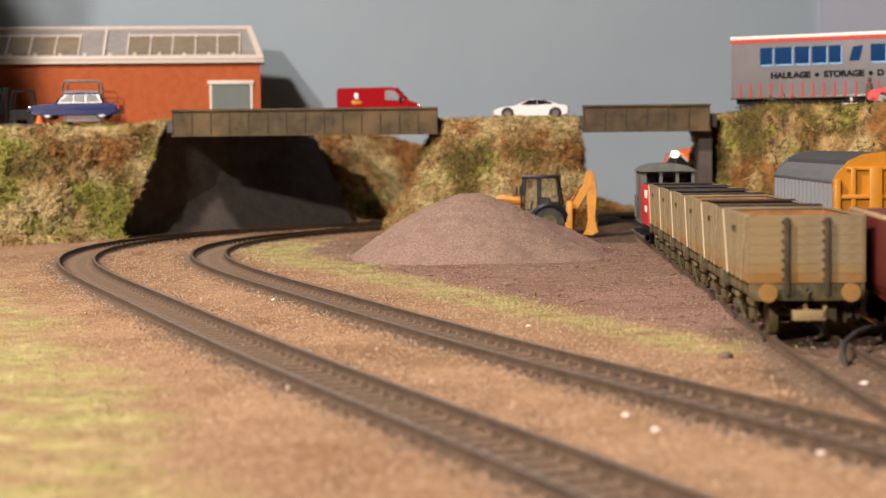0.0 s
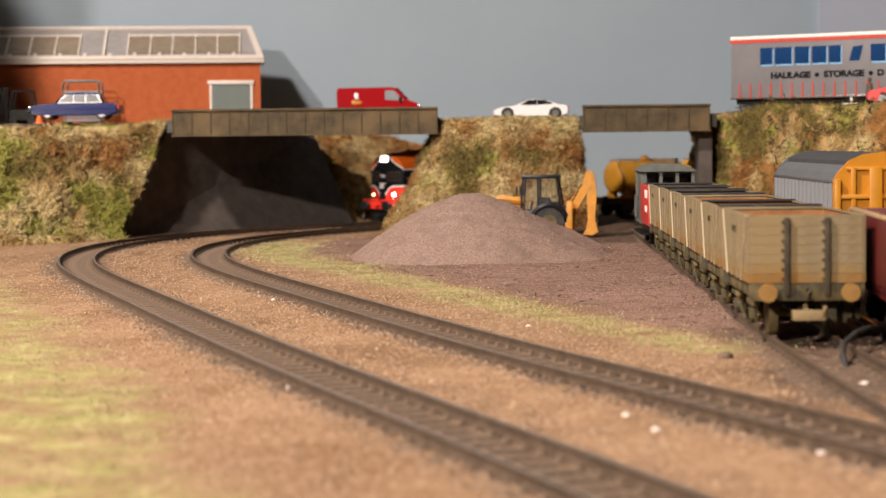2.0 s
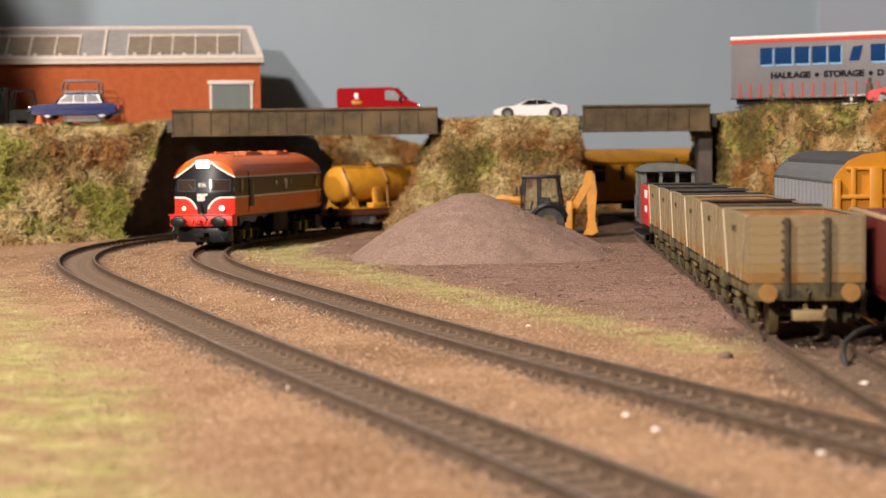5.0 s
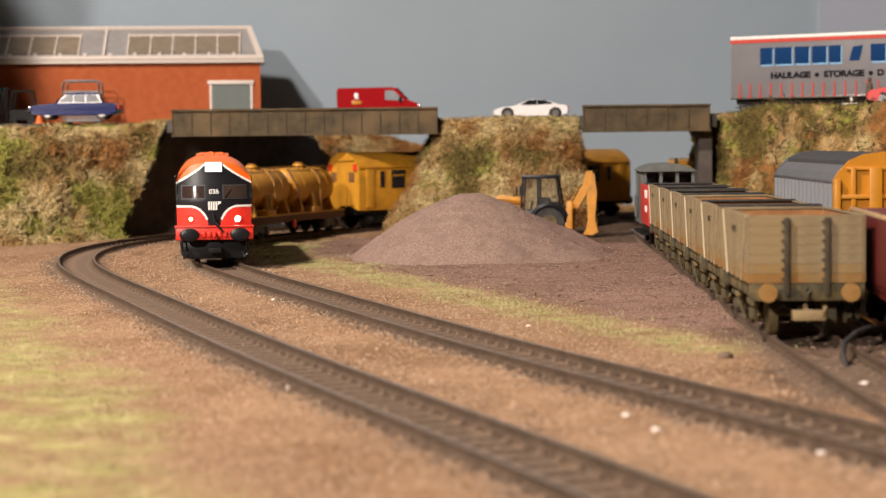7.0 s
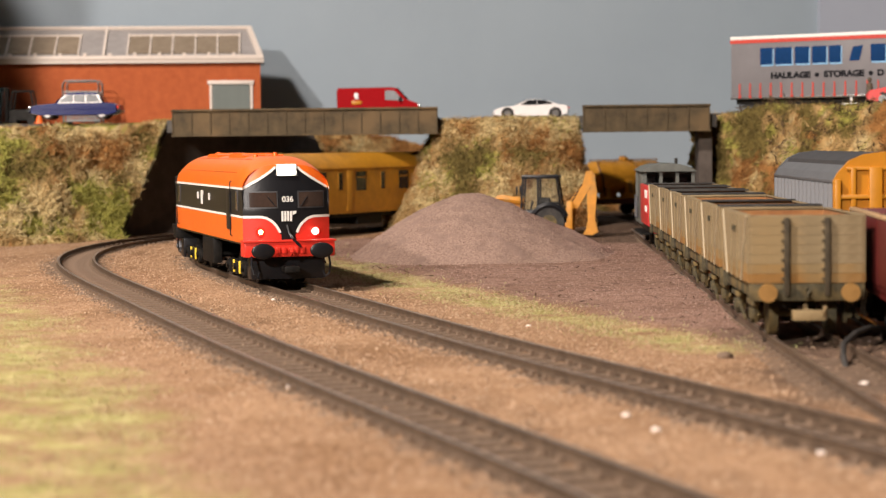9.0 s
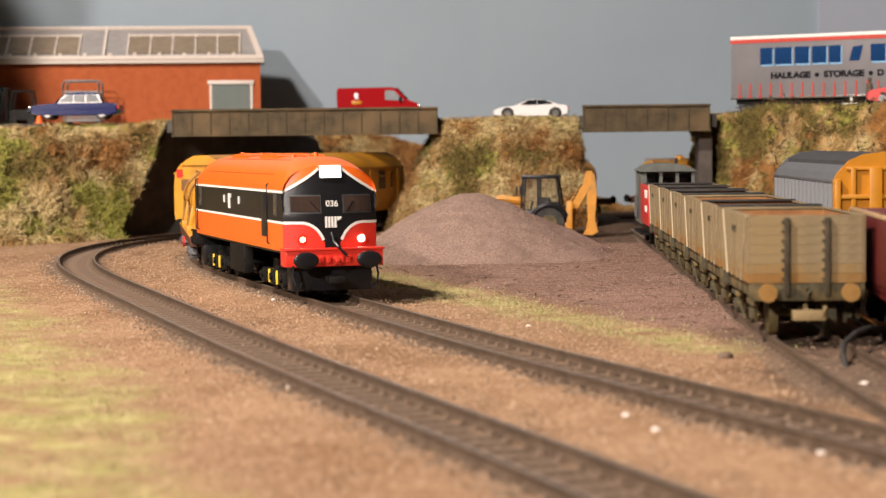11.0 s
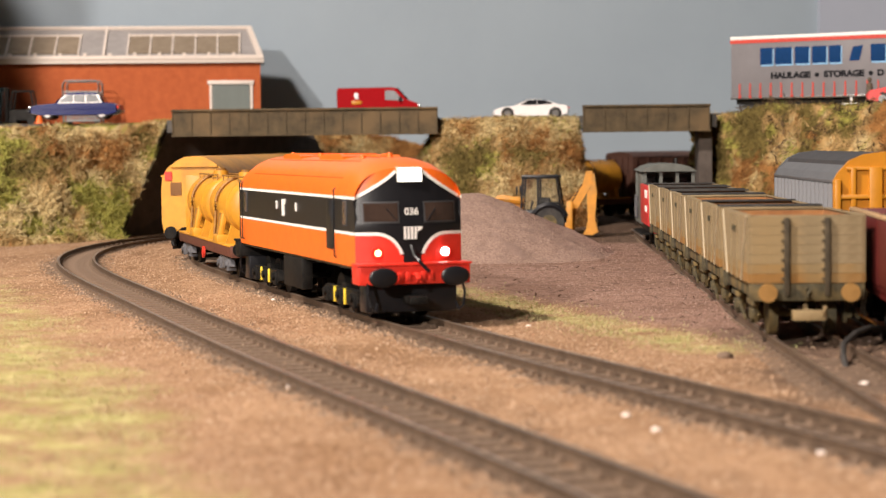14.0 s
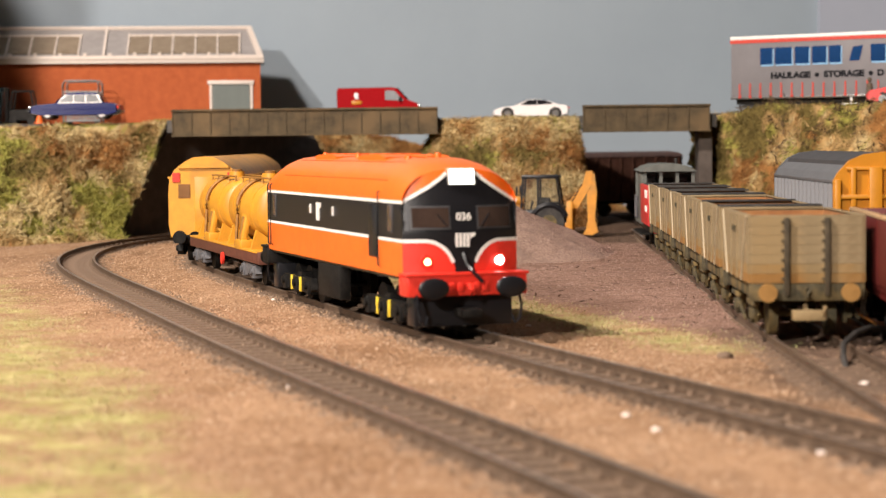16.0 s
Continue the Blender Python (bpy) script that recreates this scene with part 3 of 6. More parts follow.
def loco_body():
    bm = nb()
    ys = [HW * math.sin(math.pi / 2 * k / 14) for k in range(-14, 15)]
    xs = [-HL, -HL + 2, -HL + 5, -HL + 9, -HL + 16] + [-60 + 12 * i for i in range(11)] + [HL - 16, HL - 9, HL - 5, HL - 2, HL]
    zs = [SOLE, 22.0, MID, 31, 35, CANT]

    def quad(vs, mi):
        f = bm.faces.new(vs)
        f.material_index = mi

    top = [[bm.verts.new((x, y, roof_z(y, end_k(x)))) for y in ys] for x in xs]
    for a, b in zip(top, top[1:]):
        for k in range(len(ys) - 1):
            quad((a[k], a[k + 1], b[k + 1], b[k]), 0)
    for s in (-1, 1):
        side = [[bm.verts.new((x, s * HW, z)) for z in zs] for x in xs]
        for a, b in zip(side, side[1:]):
            for k in range(len(zs) - 1):
                quad((a[k], a[k + 1], b[k + 1], b[k]), 1 if zs[k] >= MID else 0)
    for s in (-1, 1):
        rows = 44
        cols = [HW * (k / 36) for k in range(-36, 37)]
        grid = []
        for y in cols:
            zt = roof_z(y, end_k(HL))
            grid.append([bm.verts.new((s * (nose_x(y, SOLE + (zt - SOLE) * j / rows) if abs(y) < HW - 0.01 else HL - max(0.0, zt - 30) * 0.0), y, SOLE + (zt - SOLE) * j / rows)) for j in range(rows + 1)])
        for i in range(len(cols) - 1):
            for j in range(rows):
                y = (cols[i] + cols[i + 1]) / 2
                z = sum(v.co.z for v in (grid[i][j], grid[i][j + 1], grid[i + 1][j], grid[i + 1][j + 1])) / 4
                mi = 2 if z < red_line(y) else 0 if z > brow_line(y) else 1
                quad((grid[i][j], grid[i][j + 1], grid[i + 1][j + 1], grid[i + 1][j]), mi)
    bmesh.ops.remove_doubles(bm, verts=bm.verts, dist=0.05)
    box(bm, -HL + 1, HL - 1, -HW + 1, HW - 1, SOLE - 1, SOLE + 0.2, mi=1)
    return bm


def front_strip(fn, y0, y1, s, w, n=24):
    """A narrow raised stripe on a cab front along z = fn(y)."""
    bm = nb()
    pts = [(y0 + (y1 - y0) * i / n, fn(y0 + (y1 - y0) * i / n)) for i in range(n + 1)]
    rows = []
    for i, (y, z) in enumerate(pts):
        a, b = pts[max(0, i - 1)], pts[min(n, i + 1)]
        d = Vector((b[0] - a[0], b[1] - a[1])).normalized()
        ny, nz = -d.y, d.x
        r = []
        for o in (-w / 2, w / 2):
            yy = max(-HW, min(HW, y + ny * o))
            zz = z + nz * o
            for e in (-0.15, 0.22):
                r.append(bm.verts.new((s * (nose_x(yy, zz) + e), yy, zz)))
        rows.append(r)
    for a, b in zip(rows, rows[1:]):
        for p, q in ((0, 1), (1, 3), (3, 2), (2, 0)):
            bm.faces.new((a[p], a[q], b[q], b[p]))
    return bm


def face_plate(s, y0, y1, z0, z1, lift=0.25, n=8, thick=0.5):
    """A plate that follows the curved cab front."""
    bm = nb()
    g = [[[bm.verts.new((s * (nose_x(y0 + (y1 - y0) * i / n, z0 + (z1 - z0) * j / 2) + e), y0 + (y1 - y0) * i / n, z0 + (z1 - z0) * j / 2)) for j in range(3)] for i in range(n + 1)] for e in (lift, lift - thick)]
    for i in range(n):
        for j in range(2):
            bm.faces.new((g[0][i][j], g[0][i + 1][j], g[0][i + 1][j + 1], g[0][i][j + 1]))
    edge = lambda k: [g[k][i][0] for i in range(n + 1)] + [g[k][n][j] for j in (1, 2)] + [g[k][i][2] for i in range(n - 1, -1, -1)] + [g[k][0][1]]
    a, b = edge(0), edge(1)
    for i in range(len(a)):
        bm.faces.new((a[i], a[(i + 1) % len(a)], b[(i + 1) % len(a)], b[i]))
    return bm


def logo_bars(parent, at, h=3.6):
    """A plain mark of upright bars with a hooked top."""
    bm = nb()
    for k in range(4):
        box(bm, -2.8 + k * 1.15, -2.0 + k * 1.15, -0.12, 0.12, -h / 2, h / 2)
    prism(bm, [(1.7, h / 2), (3.4, h / 2), (3.0, h / 2 - 1.0), (2.2, h / 2 - 1.3), (1.75, h / 2 - 1.7)], -0.12, 0.12)
    o = part("emblem", bm, WHITE, parent, "white barred emblem", smooth=False)
    o.matrix_basis = at
    return o


def locomotive():
    t = thing("diesel_locomotive", Matrix(), "orange and black diesel locomotive with lit headlamps", "locomotive")
    body = part("body", loco_body(), [ORANGE, BLACK, RED], t, "orange, black and red body with white lining")
    for s in (-1, 1):
        y = s * HW
        part("lining", box(nb(), -HL, HL, y - 0.12, y + 0.22, CANT - 0.45, CANT + 0.45), WHITE, body, "white lining")
        part("lining", box(nb(), -HL, HL, y - 0.12, y + 0.22, MID - 0.45, MID + 0.45), WHITE, body, "white lining")
        # cab doors, with their handrails
        for x in (57.0,):
            part("cab_door", box(nb(), x - 4.6, x + 4.6, *sorted((y - s * 0.3, y + s * 0.4)), 21.6, CANT - 1.4, 0.1), BLACK, body, "black cab side door")
        for x in (65, -78, -82):
            part("handrail", tube(nb(), [(x, y + s * 0.3, SOLE + 2), (x, y + s * 1.0, SOLE + 2.5), (x, y + s * 1.0, 41), (x, y + s * 0.3, 41.5)], 0.28), BLACK, body)
        for x in (75, -75):
            part("side_window_frame", box(nb(), x - 2.6, x + 2.6, *sorted((y - s * 0.3, y + s * 0.25)), 29.4, 38.0, 0.1), FRAME_GREY, body)
            part("side_window", box(nb(), x - 2.0, x + 2.0, *sorted((y - s * 0.3, y + s * 0.35)), 30.0, 37.4, 0.1), SIDEGLASS, body, "brown-tinted cab side window")
        for x in (-22, 8):
            part("porthole", (lambda q: (cyl(q, (x, y - 0.1, 33.8), (x, y + s * 0.35, 33.8), 1.3, seg=14), q)[1])(nb()), DARKGLASS, body)
            part("lamp_bracket", box(nb(), x + 1.4, x + 1.9, y, y + s * 0.6, 32.4, 35.4), WHITE, body)
        bm = nb()
        for k in range(3):
            box(bm, -12.2 + k * 1.2, -11.3 + k * 1.2, y - 0.35, y + 0.35, 30.2, 36.2)
        prism(bm, [(-8.6, 36.2), (-6.2, 36.2), (-6.8, 34.6), (-8.6, 34.0)], y - 0.35, y + 0.35)
        part("emblem", bm, WHITE, body, "white barred emblem", smooth=False)
        # steps and tank between the bogies
        part("fuel_tank", box(nb(), -14, 14, s * 15 - 2, s * 15 + 2, 5, SOLE - 1, 0.5), GRIME, t)
        part("step", box(nb(), 78, 83, s * 15 - 1, s * 15 + 2, 8, 9), GRIME, t)
    for s in (-1, 1):
        # lining on both cab fronts
        part("lining", front_strip(brow_line, -HW, -4.4, s, 0.95), WHITE, body)
        part("lining", front_strip(brow_line, 4.4, HW, s, 0.95), WHITE, body)
        for a in (-1, 1):
            bm = front_strip(lambda v: red_line(v), a * 3.4, a * HW, s, 1.0, 40)
            part("lining", bm, WHITE, body)
            part("window_frame", face_plate(s, a * 9.7 - 5.7, a * 9.7 + 5.7, 30.7, 37.5, 0.3), FRAME_GREY, body)
            part("windscreen", face_plate(s, a * 9.7 - 5.2, a * 9.7 + 5.2, 31.3, 37.0, 0.45), CABGLASS, body, "dark cab windscreen")
            part("wiper", tube(nb(), [(s * (nose_x(a * 5, 31) + 0.8), a * 5, 31.4), (s * (nose_x(a * 8, 35) + 0.7), a * 8, 35.2)], 0.2), BLACK, body)
            lit = LAMP_ON if s < 0 else LAMP_STAR if a > 0 else LAMP_WARM
            ring = nb()
            cyl(ring, (s * (nose_x(a * 11, 21.4) - 1), a * 11, 21.4), (s * (nose_x(a * 11, 21.4) + 0.5), a * 11, 21.4), 2.0, seg=20)
            lm = part("marker_lamp", ring, RED, body)
            dot = nb()
            cyl(dot, (s * (nose_x(a * 11, 21.4) + 0.4), a * 11, 21.4), (s * (nose_x(a * 11, 21.4) + 0.8), a * 11, 21.4), 1.2 if a > 0 else 0.95, seg=20)
            part("lens", dot, lit if s > 0 else DARKGLASS, lm, "bright lit lens" if s > 0 else "unlit lens")
        hl = part("headlamp", face_plate(s, -4.0, 4.0, 43.6, 48.2, 0.9, 6, 2.5), WHITE, body, "white headlamp box")
        part("lens", face_plate(s, -3.5, 3.5, 44.0, 47.8, 1.2, 6, 0.5), LAMP_ON if s > 0 else DARKGLASS, hl, "glowing headlamp lens" if s > 0 else "")
        # buffer beam, buffers, coupling and pipes
        beam = part("buffer_beam", box(nb(), *sorted((s * 85, s * 94)), -18.2, 18.2, 11.6, 17.6, 0.5), RED if s > 0 else GRIME, t, "bright red buffer beam" if s > 0 else "sooty buffer beam")
        part("footplate", box(nb(), *sorted((s * 86, s * 94.6)), -18.6, 18.6, 17.5, 18.3, 0.2), RED if s > 0 else GRIME, beam)
        for a in (-1, 1):
            bm = nb()
            cyl(bm, (s * 94, a * 11.7, 14.2), (s * 98, a * 11.7, 14.2), 1.7, seg=14)
            bf = part("buffer", bm, BLACK, t)
            bm = nb()
            g = bmesh.ops.create_uvsphere(bm, u_segments=20, v_segments=10, radius=1)
            bmesh.ops.transform(bm, matrix=Matrix.Translation((s * 98.4, a * 11.7, 14.2)) @ Matrix.Diagonal((0.9, 4.7, 3.1, 1)), verts=g["verts"])
            part("buffer_head", bm, BLACK, bf, "oval black buffer head")
            part("hose", tube(nb(), [(s * 94, a * 15.5, 12), (s * 95.5, a * 15.8, 9), (s * 96, a * 15.2, 5), (s * 96, a * 13.6, 3.6), (s * 95.4, a * 12.8, 6)], 0.45), BLACK, t)
        part("coupling_hook", tube(nb(), [(s * 94, 0, 14.5), (s * 96.5, 0, 14.8), (s * 97.6, 0, 13.6), (s * 96.8, 0, 12.6)], 0.8), RED, t)
        bm = nb()
        for a in (-5, -2.4, 2.4, 5):
            box(bm, *sorted((s * 94, s * 95)), a - 0.8, a + 0.8, 13, 15.5, 0.2)
        part("pipe_brackets", bm, RED, t)
        part("control_cable", tube(nb(), [(s * (nose_x(-1, 23) + 0.4), -0.6, 24), (s * (nose_x(0, 20) + 1.5), 0.2, 20.5), (s * 95, 1.0, 18.8), (s * 95.5, 4.0, 15.5)], 0.55), BLACK, t, "black hanging cable")
        part("valance", box(nb(), *sorted((s * 82, s * 90)), -15, 15, 2.6, 11.8, 0.6), BLACK, t)
        part("coupler", box(nb(), *sorted((s * 88, s * 98)), -3, 3, 5.5, 8, 0.4), GRIME, t)
    bogie(t, 56, (-17, 0, 17), 6.2, 22, True)
    bogie(t, -56, (-17, 0, 17), 6.2, 22, True)
    # roof fittings
    for x0, x1, w in ((6, 38, 8), (-50, -22, 8)):
        part("roof_hatch", prism(nb(), [(x0, 49), (x0, 51.5), (x0 + 5, 52.1), (x1 - 5, 52.1), (x1, 51.5), (x1, 49)], -w, w), ORANGE, body)
        part("hatch_lid", box(nb(), x0 + 7, x1 - 7, -w + 2, w - 2, 52, 52.5, 0.2), ORANGE, body)
    for s in (-1, 1):
        for yy in (9.5, 15.6):
            part("roof_seam", tube(nb(), [(x, s * yy, roof_z(yy) + 0.02) for x in range(-66, 68, 12)], 0.16), SEAM, body, "darker roof seam")
        part("roof_pipe", tube(nb(), [(42, s * 3.4, 50.8), (46, s * 3.4, 51.8), (66, s * 3.4, 51.6), (69, s * 3.4, 50.2)], 0.4), ORANGE, body)
    for x, y, h in ((67, 0, 52.8), (-67, 0, 52.8), (44, 5, 52.4), (-8, -4, 52.6), (-14, 4, 52.4), (56, -6, 51.9)):
        bm = nb()
        cyl(bm, (x, y, 49.5), (x, y, h), 1.3, 0.9, seg=12)
        part("roof_vent", bm, ORANGE, body)
    # number on the cab front and emblem below it
    for s in (-1, 1):
        up = Matrix.Rotation(radians(90 * s), 4, "Z") @ Matrix.Rotation(radians(90), 4, "X")
        text_mesh("036", 3.1, WHITE, body, Matrix.Translation((s * (nose_x(0, 34.4) + 0.15) * MM, 0, 34.2 * MM)) @ up, "number")
        logo_bars(body, Matrix.Translation((s * (nose_x(0, 28) + 0.2) * MM, 0, 27.6 * MM)) @ Matrix.Rotation(radians(90 * s), 4, "Z"), 4.0)
    return t


def tank_wagon(half=79.0, centres=(-36.5, 36.5), label="yellow twin-tank wagon on a brown frame", axles=None):
    """Yellow tanks in line on a brown frame."""
    t = thing("tank_wagon", Matrix(), label, "railway wagon", "tank wagons")
    fr = part("underframe", box(nb(), -half, half, -13.5, 13.5, 11.2, 13.2, 0.3), FRAME_BROWN, t, "reddish brown underframe")
    for s in (-1, 1):
        part("sole_bar", box(nb(), -half, half, s * 14 - 0.7, s * 14 + 0.7, 9.2, 13.6, 0.2), FRAME_BROWN, fr)
        part("walkway", box(nb(), -half + 1, half - 1, s * 12.5 - 2.5, s * 12.5 + 2.5, 13.4, 14.2, 0.2), YELLOW, fr)
        part("buffer_beam", box(nb(), *sorted((s * (half - 1), s * (half + 1.5))), -14.5, 14.5, 9, 14, 0.3), FRAME_BROWN, fr)
        for a in (-1, 1):
            bm = nb()
            cyl(bm, (s * half, a * 11.5, 12.6), (s * (half + 5), a * 11.5, 12.6), 1.2, seg=10)
            cyl(bm, (s * (half + 5), a * 11.5, 12.6), (s * (half + 6), a * 11.5, 12.6), 3.0, seg=16)
            part("buffer", bm, GRIME, t)
        part("hand_wheel", (lambda q: (cyl(q, (8, s * 15, 8.0), (8, s * 16, 8.0), 2.6, seg=14), q)[1])(nb()), RED, fr, "red brake wheel")
    for x in centres:
        bm = nb()
        prof = [(-33.2, 5.5), (-32.4, 9.6), (-31.2, 11.6), (-29.5, 12.3), (29.5, 12.3), (31.2, 11.6), (32.4, 9.6), (33.2, 5.5)]
        rings = [[bm.verts.new((px, r * math.cos(k * math.tau / 36), 29.4 + r * math.sin(k * math.tau / 36))) for k in range(36)] for px, r in prof]
        for a, b in zip(rings, rings[1:]):
            for k in range(36):
                bm.faces.new((a[k], a[(k + 1) % 36], b[(k + 1) % 36], b[k]))
        bm.faces.new(rings[0]), bm.faces.new(rings[-1])
        tk = part("tank", bm, YELLOW, t, at=mpose(x, 0, 0))
        for sx in (-19, 19):
            bm = nb()
            cyl(bm, (sx - 0.25, 0, 29.4), (sx + 0.25, 0, 29.4), 12.45, seg=40)
            part("seam", bm, YELLOW, tk, "welded seam")
        # a strap over the tank, held down on both sides, and a leaning saddle beside it
        band = [(13.4 * math.cos(a), 29.4 + 12.9 * math.sin(a)) for a in [math.pi * k / 20 for k in range(-1, 22)]]
        bm = nb()
        tube(bm, [(-4, 14.2, 13.5)] + [(-4, y, z) for y, z in band] + [(-4, -14.2, 13.5)], 0.75)
        part("strap", bm, STRAP_BROWN, tk, "rusty strap")
        for s in (-1, 1):
            lean = Matrix.Translation((4.5, s * 13.6, 14.2)) @ Matrix.Rotation(radians(s * 11), 4, "X")
            part("saddle", box(nb(), -4.2, 4.2, -1.2, 1.2, 0, 14.5, 0.5, lean), YELLOW, tk, "worn yellow saddle plate")
            part("saddle_slot", box(nb(), -2.2, 2.2, *sorted((s * 1.1, s * 1.5)), 3, 12.5, 0.2, lean), STRAP_BROWN, tk, "rusty worn slot")
            part("saddle_foot", box(nb(), -1.5, 11.5, *sorted((s * 9, s * 15.2)), 13.6, 17.4, 0.5), YELLOW, tk)
            for sx in (-25, 25):
                part("saddle", prism(nb(), [(s * 2, 13.6), (s * 14.0, 13.6), (s * 11.4, 22), (s * 9, 20.4), (s * 5, 17.6)], -1.4, 1.4, Matrix.Translation((sx, 0, 0)) @ Matrix.Rotation(radians(90), 4, "Z")), YELLOW, tk)
        bm = nb()
        cyl(bm, (0, 0, 40.4), (0, 0, 44.2), 3.8, 3.5, seg=20)
        part("dome", bm, YELLOW, tk)
        bm = nb()
        cyl(bm, (0, 0, 44.2), (0, 0, 45.2), 2.4, seg=14)
        part("hatch", bm, STRAP_BROWN, tk)
        bm = nb()
        for y in (-6, 6):
            tube(bm, [(-29, y, 42.4), (29, y, 42.4)], 0.45)
            for k in (-28, -14, 14, 28):
                tube(bm, [(k, y, 39.5), (k, y, 42.4)], 0.35)
        part("top_rail", bm, STRAP_BROWN, tk)
        part("pipe", tube(nb(), [(30, 5, 41), (31.5, 8, 38), (31.5, 12.5, 30), (30, 13.6, 16)], 0.6), FRAME_BROWN, tk)
    if axles:
        for a in axles:
            part("wheelset", (lambda q: (wheelset(q, a, 6.0), q)[1])(nb()), GRIME, t)
            for s in (-1, 1):
                part("axle_guard", box(nb(), a - 3, a + 3, s * 12.6 - 1, s * 12.6 + 1, 4, 10, 0.3), GRIME, t)
    else:
        bogie(t, -half + 22, (-10, 10), 5.6, 14, False, BOGIE_GREY, 12.5)
        bogie(t, half - 22, (-10, 10), 5.6, 14, False, BOGIE_GREY, 12.5)
    return t


def coach(half=132.0):
    t = thing("yellow_coach", Matrix(), "yellow works coach with dark windows", "railway coach")
    W = 17.2
    sec = [(-W + 1, 12), (-W, 18), (-W, 33), (-W + 0.6, 40), (-W + 3, 44.5), (-W + 8, 48.3), (-5, 50.4), (0, 50.8), (5, 50.4), (W - 8, 48.3), (W - 3, 44.5), (W - 0.6, 40), (W, 33), (W, 18), (W - 1, 12)]
    bm = nb()
    rings = [[bm.verts.new((x, y, z)) for y, z in sec] for x in (-half, -half / 2, 0, half / 2, half)]
    for a, b in zip(rings, rings[1:]):
        for k in range(len(sec)):
            bm.faces.new((a[k], a[(k + 1) % len(sec)], b[(k + 1) % len(sec)], b[k]))
    bm.faces.new(rings[0]), bm.faces.new(rings[-1])
    body = part("body", bm, YELLOW, t)
    for s in (-1, 1):
        part("gutter", box(nb(), -half, half, s * (W - 0.4) - 0.5, s * (W - 0.4) + 0.5, 40.2, 41.2), YELLOW, body)
        for x, w in ((-108, 2), (-92, 5), (-62, 2), (-40, 5), (-14, 2), (12, 5), (36, 2), (58, 5), (80, 2), (98, 5), (112, 2)):
            part("window_frame", box(nb(), x - w - 0.8, x + w + 0.8, s * W - 0.15, s * W + 0.2, 26.5 if w > 3 else 28, 38.6), BLACK if w > 3 else YELLOW, body)
            part("window", box(nb(), x - w, x + w, s * W - 0.3, s * W + 0.32, 27.2, 38.0), DARKGLASS, body, "dark window")
            if w > 3:
                part("transom", box(nb(), x - w, x + w, s * W - 0.3, s * W + 0.45, 34.6, 35.4), YELLOW, body)
        for x in (-122, 122, -74, 24):
            part("door_seam", box(nb(), x - 4, x + 4, s * W - 0.3, s * W + 0.15, 14, 39.5, 0.1), YELLOW, body)
        # ends
        part("roof_rim", box(nb(), *sorted((s * half, s * (half + 1.2))), -W + 5, W - 5, 45.2, 46.4), YELLOW, body)
        for y in (-9.5, 9.5):
            part("end_window", box(nb(), *sorted((s * half, s * (half + 0.4))), y - 2.8, y + 2.8, 31, 37.5), ENDGLASS, body)
            part("tail_board", box(nb(), *sorted((s * half, s * (half + 0.6))), y * 1.4 - 1.8, y * 1.4 + 1.8, 38.5, 43), RED, body, "small red board")
        part("gangway", box(nb(), *sorted((s * half, s * (half + 0.8))), -4.5, 4.5, 14, 41, 0.3), YELLOW, body)
        part("buffer_beam", box(nb(), *sorted((s * half, s * (half + 1.6))), -15, 15, 9, 13, 0.3), GRIME, t)
        for a in (-1, 1):
            bm = nb()
            cyl(bm, (s * half, a * 11.5, 12.2), (s * (half + 4), a * 11.5, 12.2), 1.3, seg=10)
            cyl(bm, (s * (half + 4), a * 11.5, 12.2), (s * (half + 5), a * 11.5, 12.2), 3.2, seg=16)
            part("buffer", bm, GRIME, t)
    part("underframe", box(nb(), -half + 1, half - 1, -14, 14, 9.5, 12.2, 0.3), GRIME, t)
    part("battery_box", box(nb(), -18, 12, -14, 14, 4.5, 10, 0.5), GRIME, t)
    bogie(t, -half + 27, (-14, 14), 6.0, 19, False, GRIME, 12.8)
    bogie(t, half - 27, (-14, 14), 6.0, 19, False, GRIME, 12.8)
    return t


def brown_van(half=50.0):
    t = thing("box_van", Matrix(), "dark brown covered bogie van", "railway wagon")
    W = 16.5
    body = part("body", box(nb(), -half, half, -W, W, 12, 45, 0.5), VAN_BROWN, t)
    part("roof", prism(nb(), [(-W - 0.6, 44.6), (W + 0.6, 44.6), (W - 4, 47.4), (0, 48.6), (-W + 4, 47.4)], -half - 0.6, half + 0.6, Matrix.Rotation(radians(90), 4, "Z")), VAN_BROWN, body, "dark brown roof")
    for s in (-1, 1):
        for k in range(9):
            x = -half + 4 + k * (2 * half - 8) / 8
            part("rib", box(nb(), x - 0.7, x + 0.7, s * W - 0.3, s * W + 0.8, 12.5, 44.5), VAN_BROWN, body)
        for y in (-11, -4, 4, 11):
            part("end_post", box(nb(), *sorted((s * half - s * 0.3, s * (half + 0.9))), y - 0.7, y + 0.7, 12.5, 44), VAN_BROWN, body)
        for a in (-1, 1):
            bm = nb()
            cyl(bm, (s * half, a * 11.5, 12.6), (s * (half + 4), a * 11.5, 12.6), 1.2, seg=10)
            cyl(bm, (s * (half + 4), a * 11.5, 12.6), (s * (half + 5), a * 11.5, 12.6), 3.0, seg=16)
            part("buffer", bm, GRIME, t)
    part("underframe", box(nb(), -half, half, -13.5, 13.5, 9.2, 12.2, 0.3), GRIME, t)
    bogie(t, -half + 18, (-10, 10), 5.6, 14, False, GRIME, 12.5)
    bogie(t, half - 18, (-10, 10), 5.6, 14, False, GRIME, 12.5)
    return t


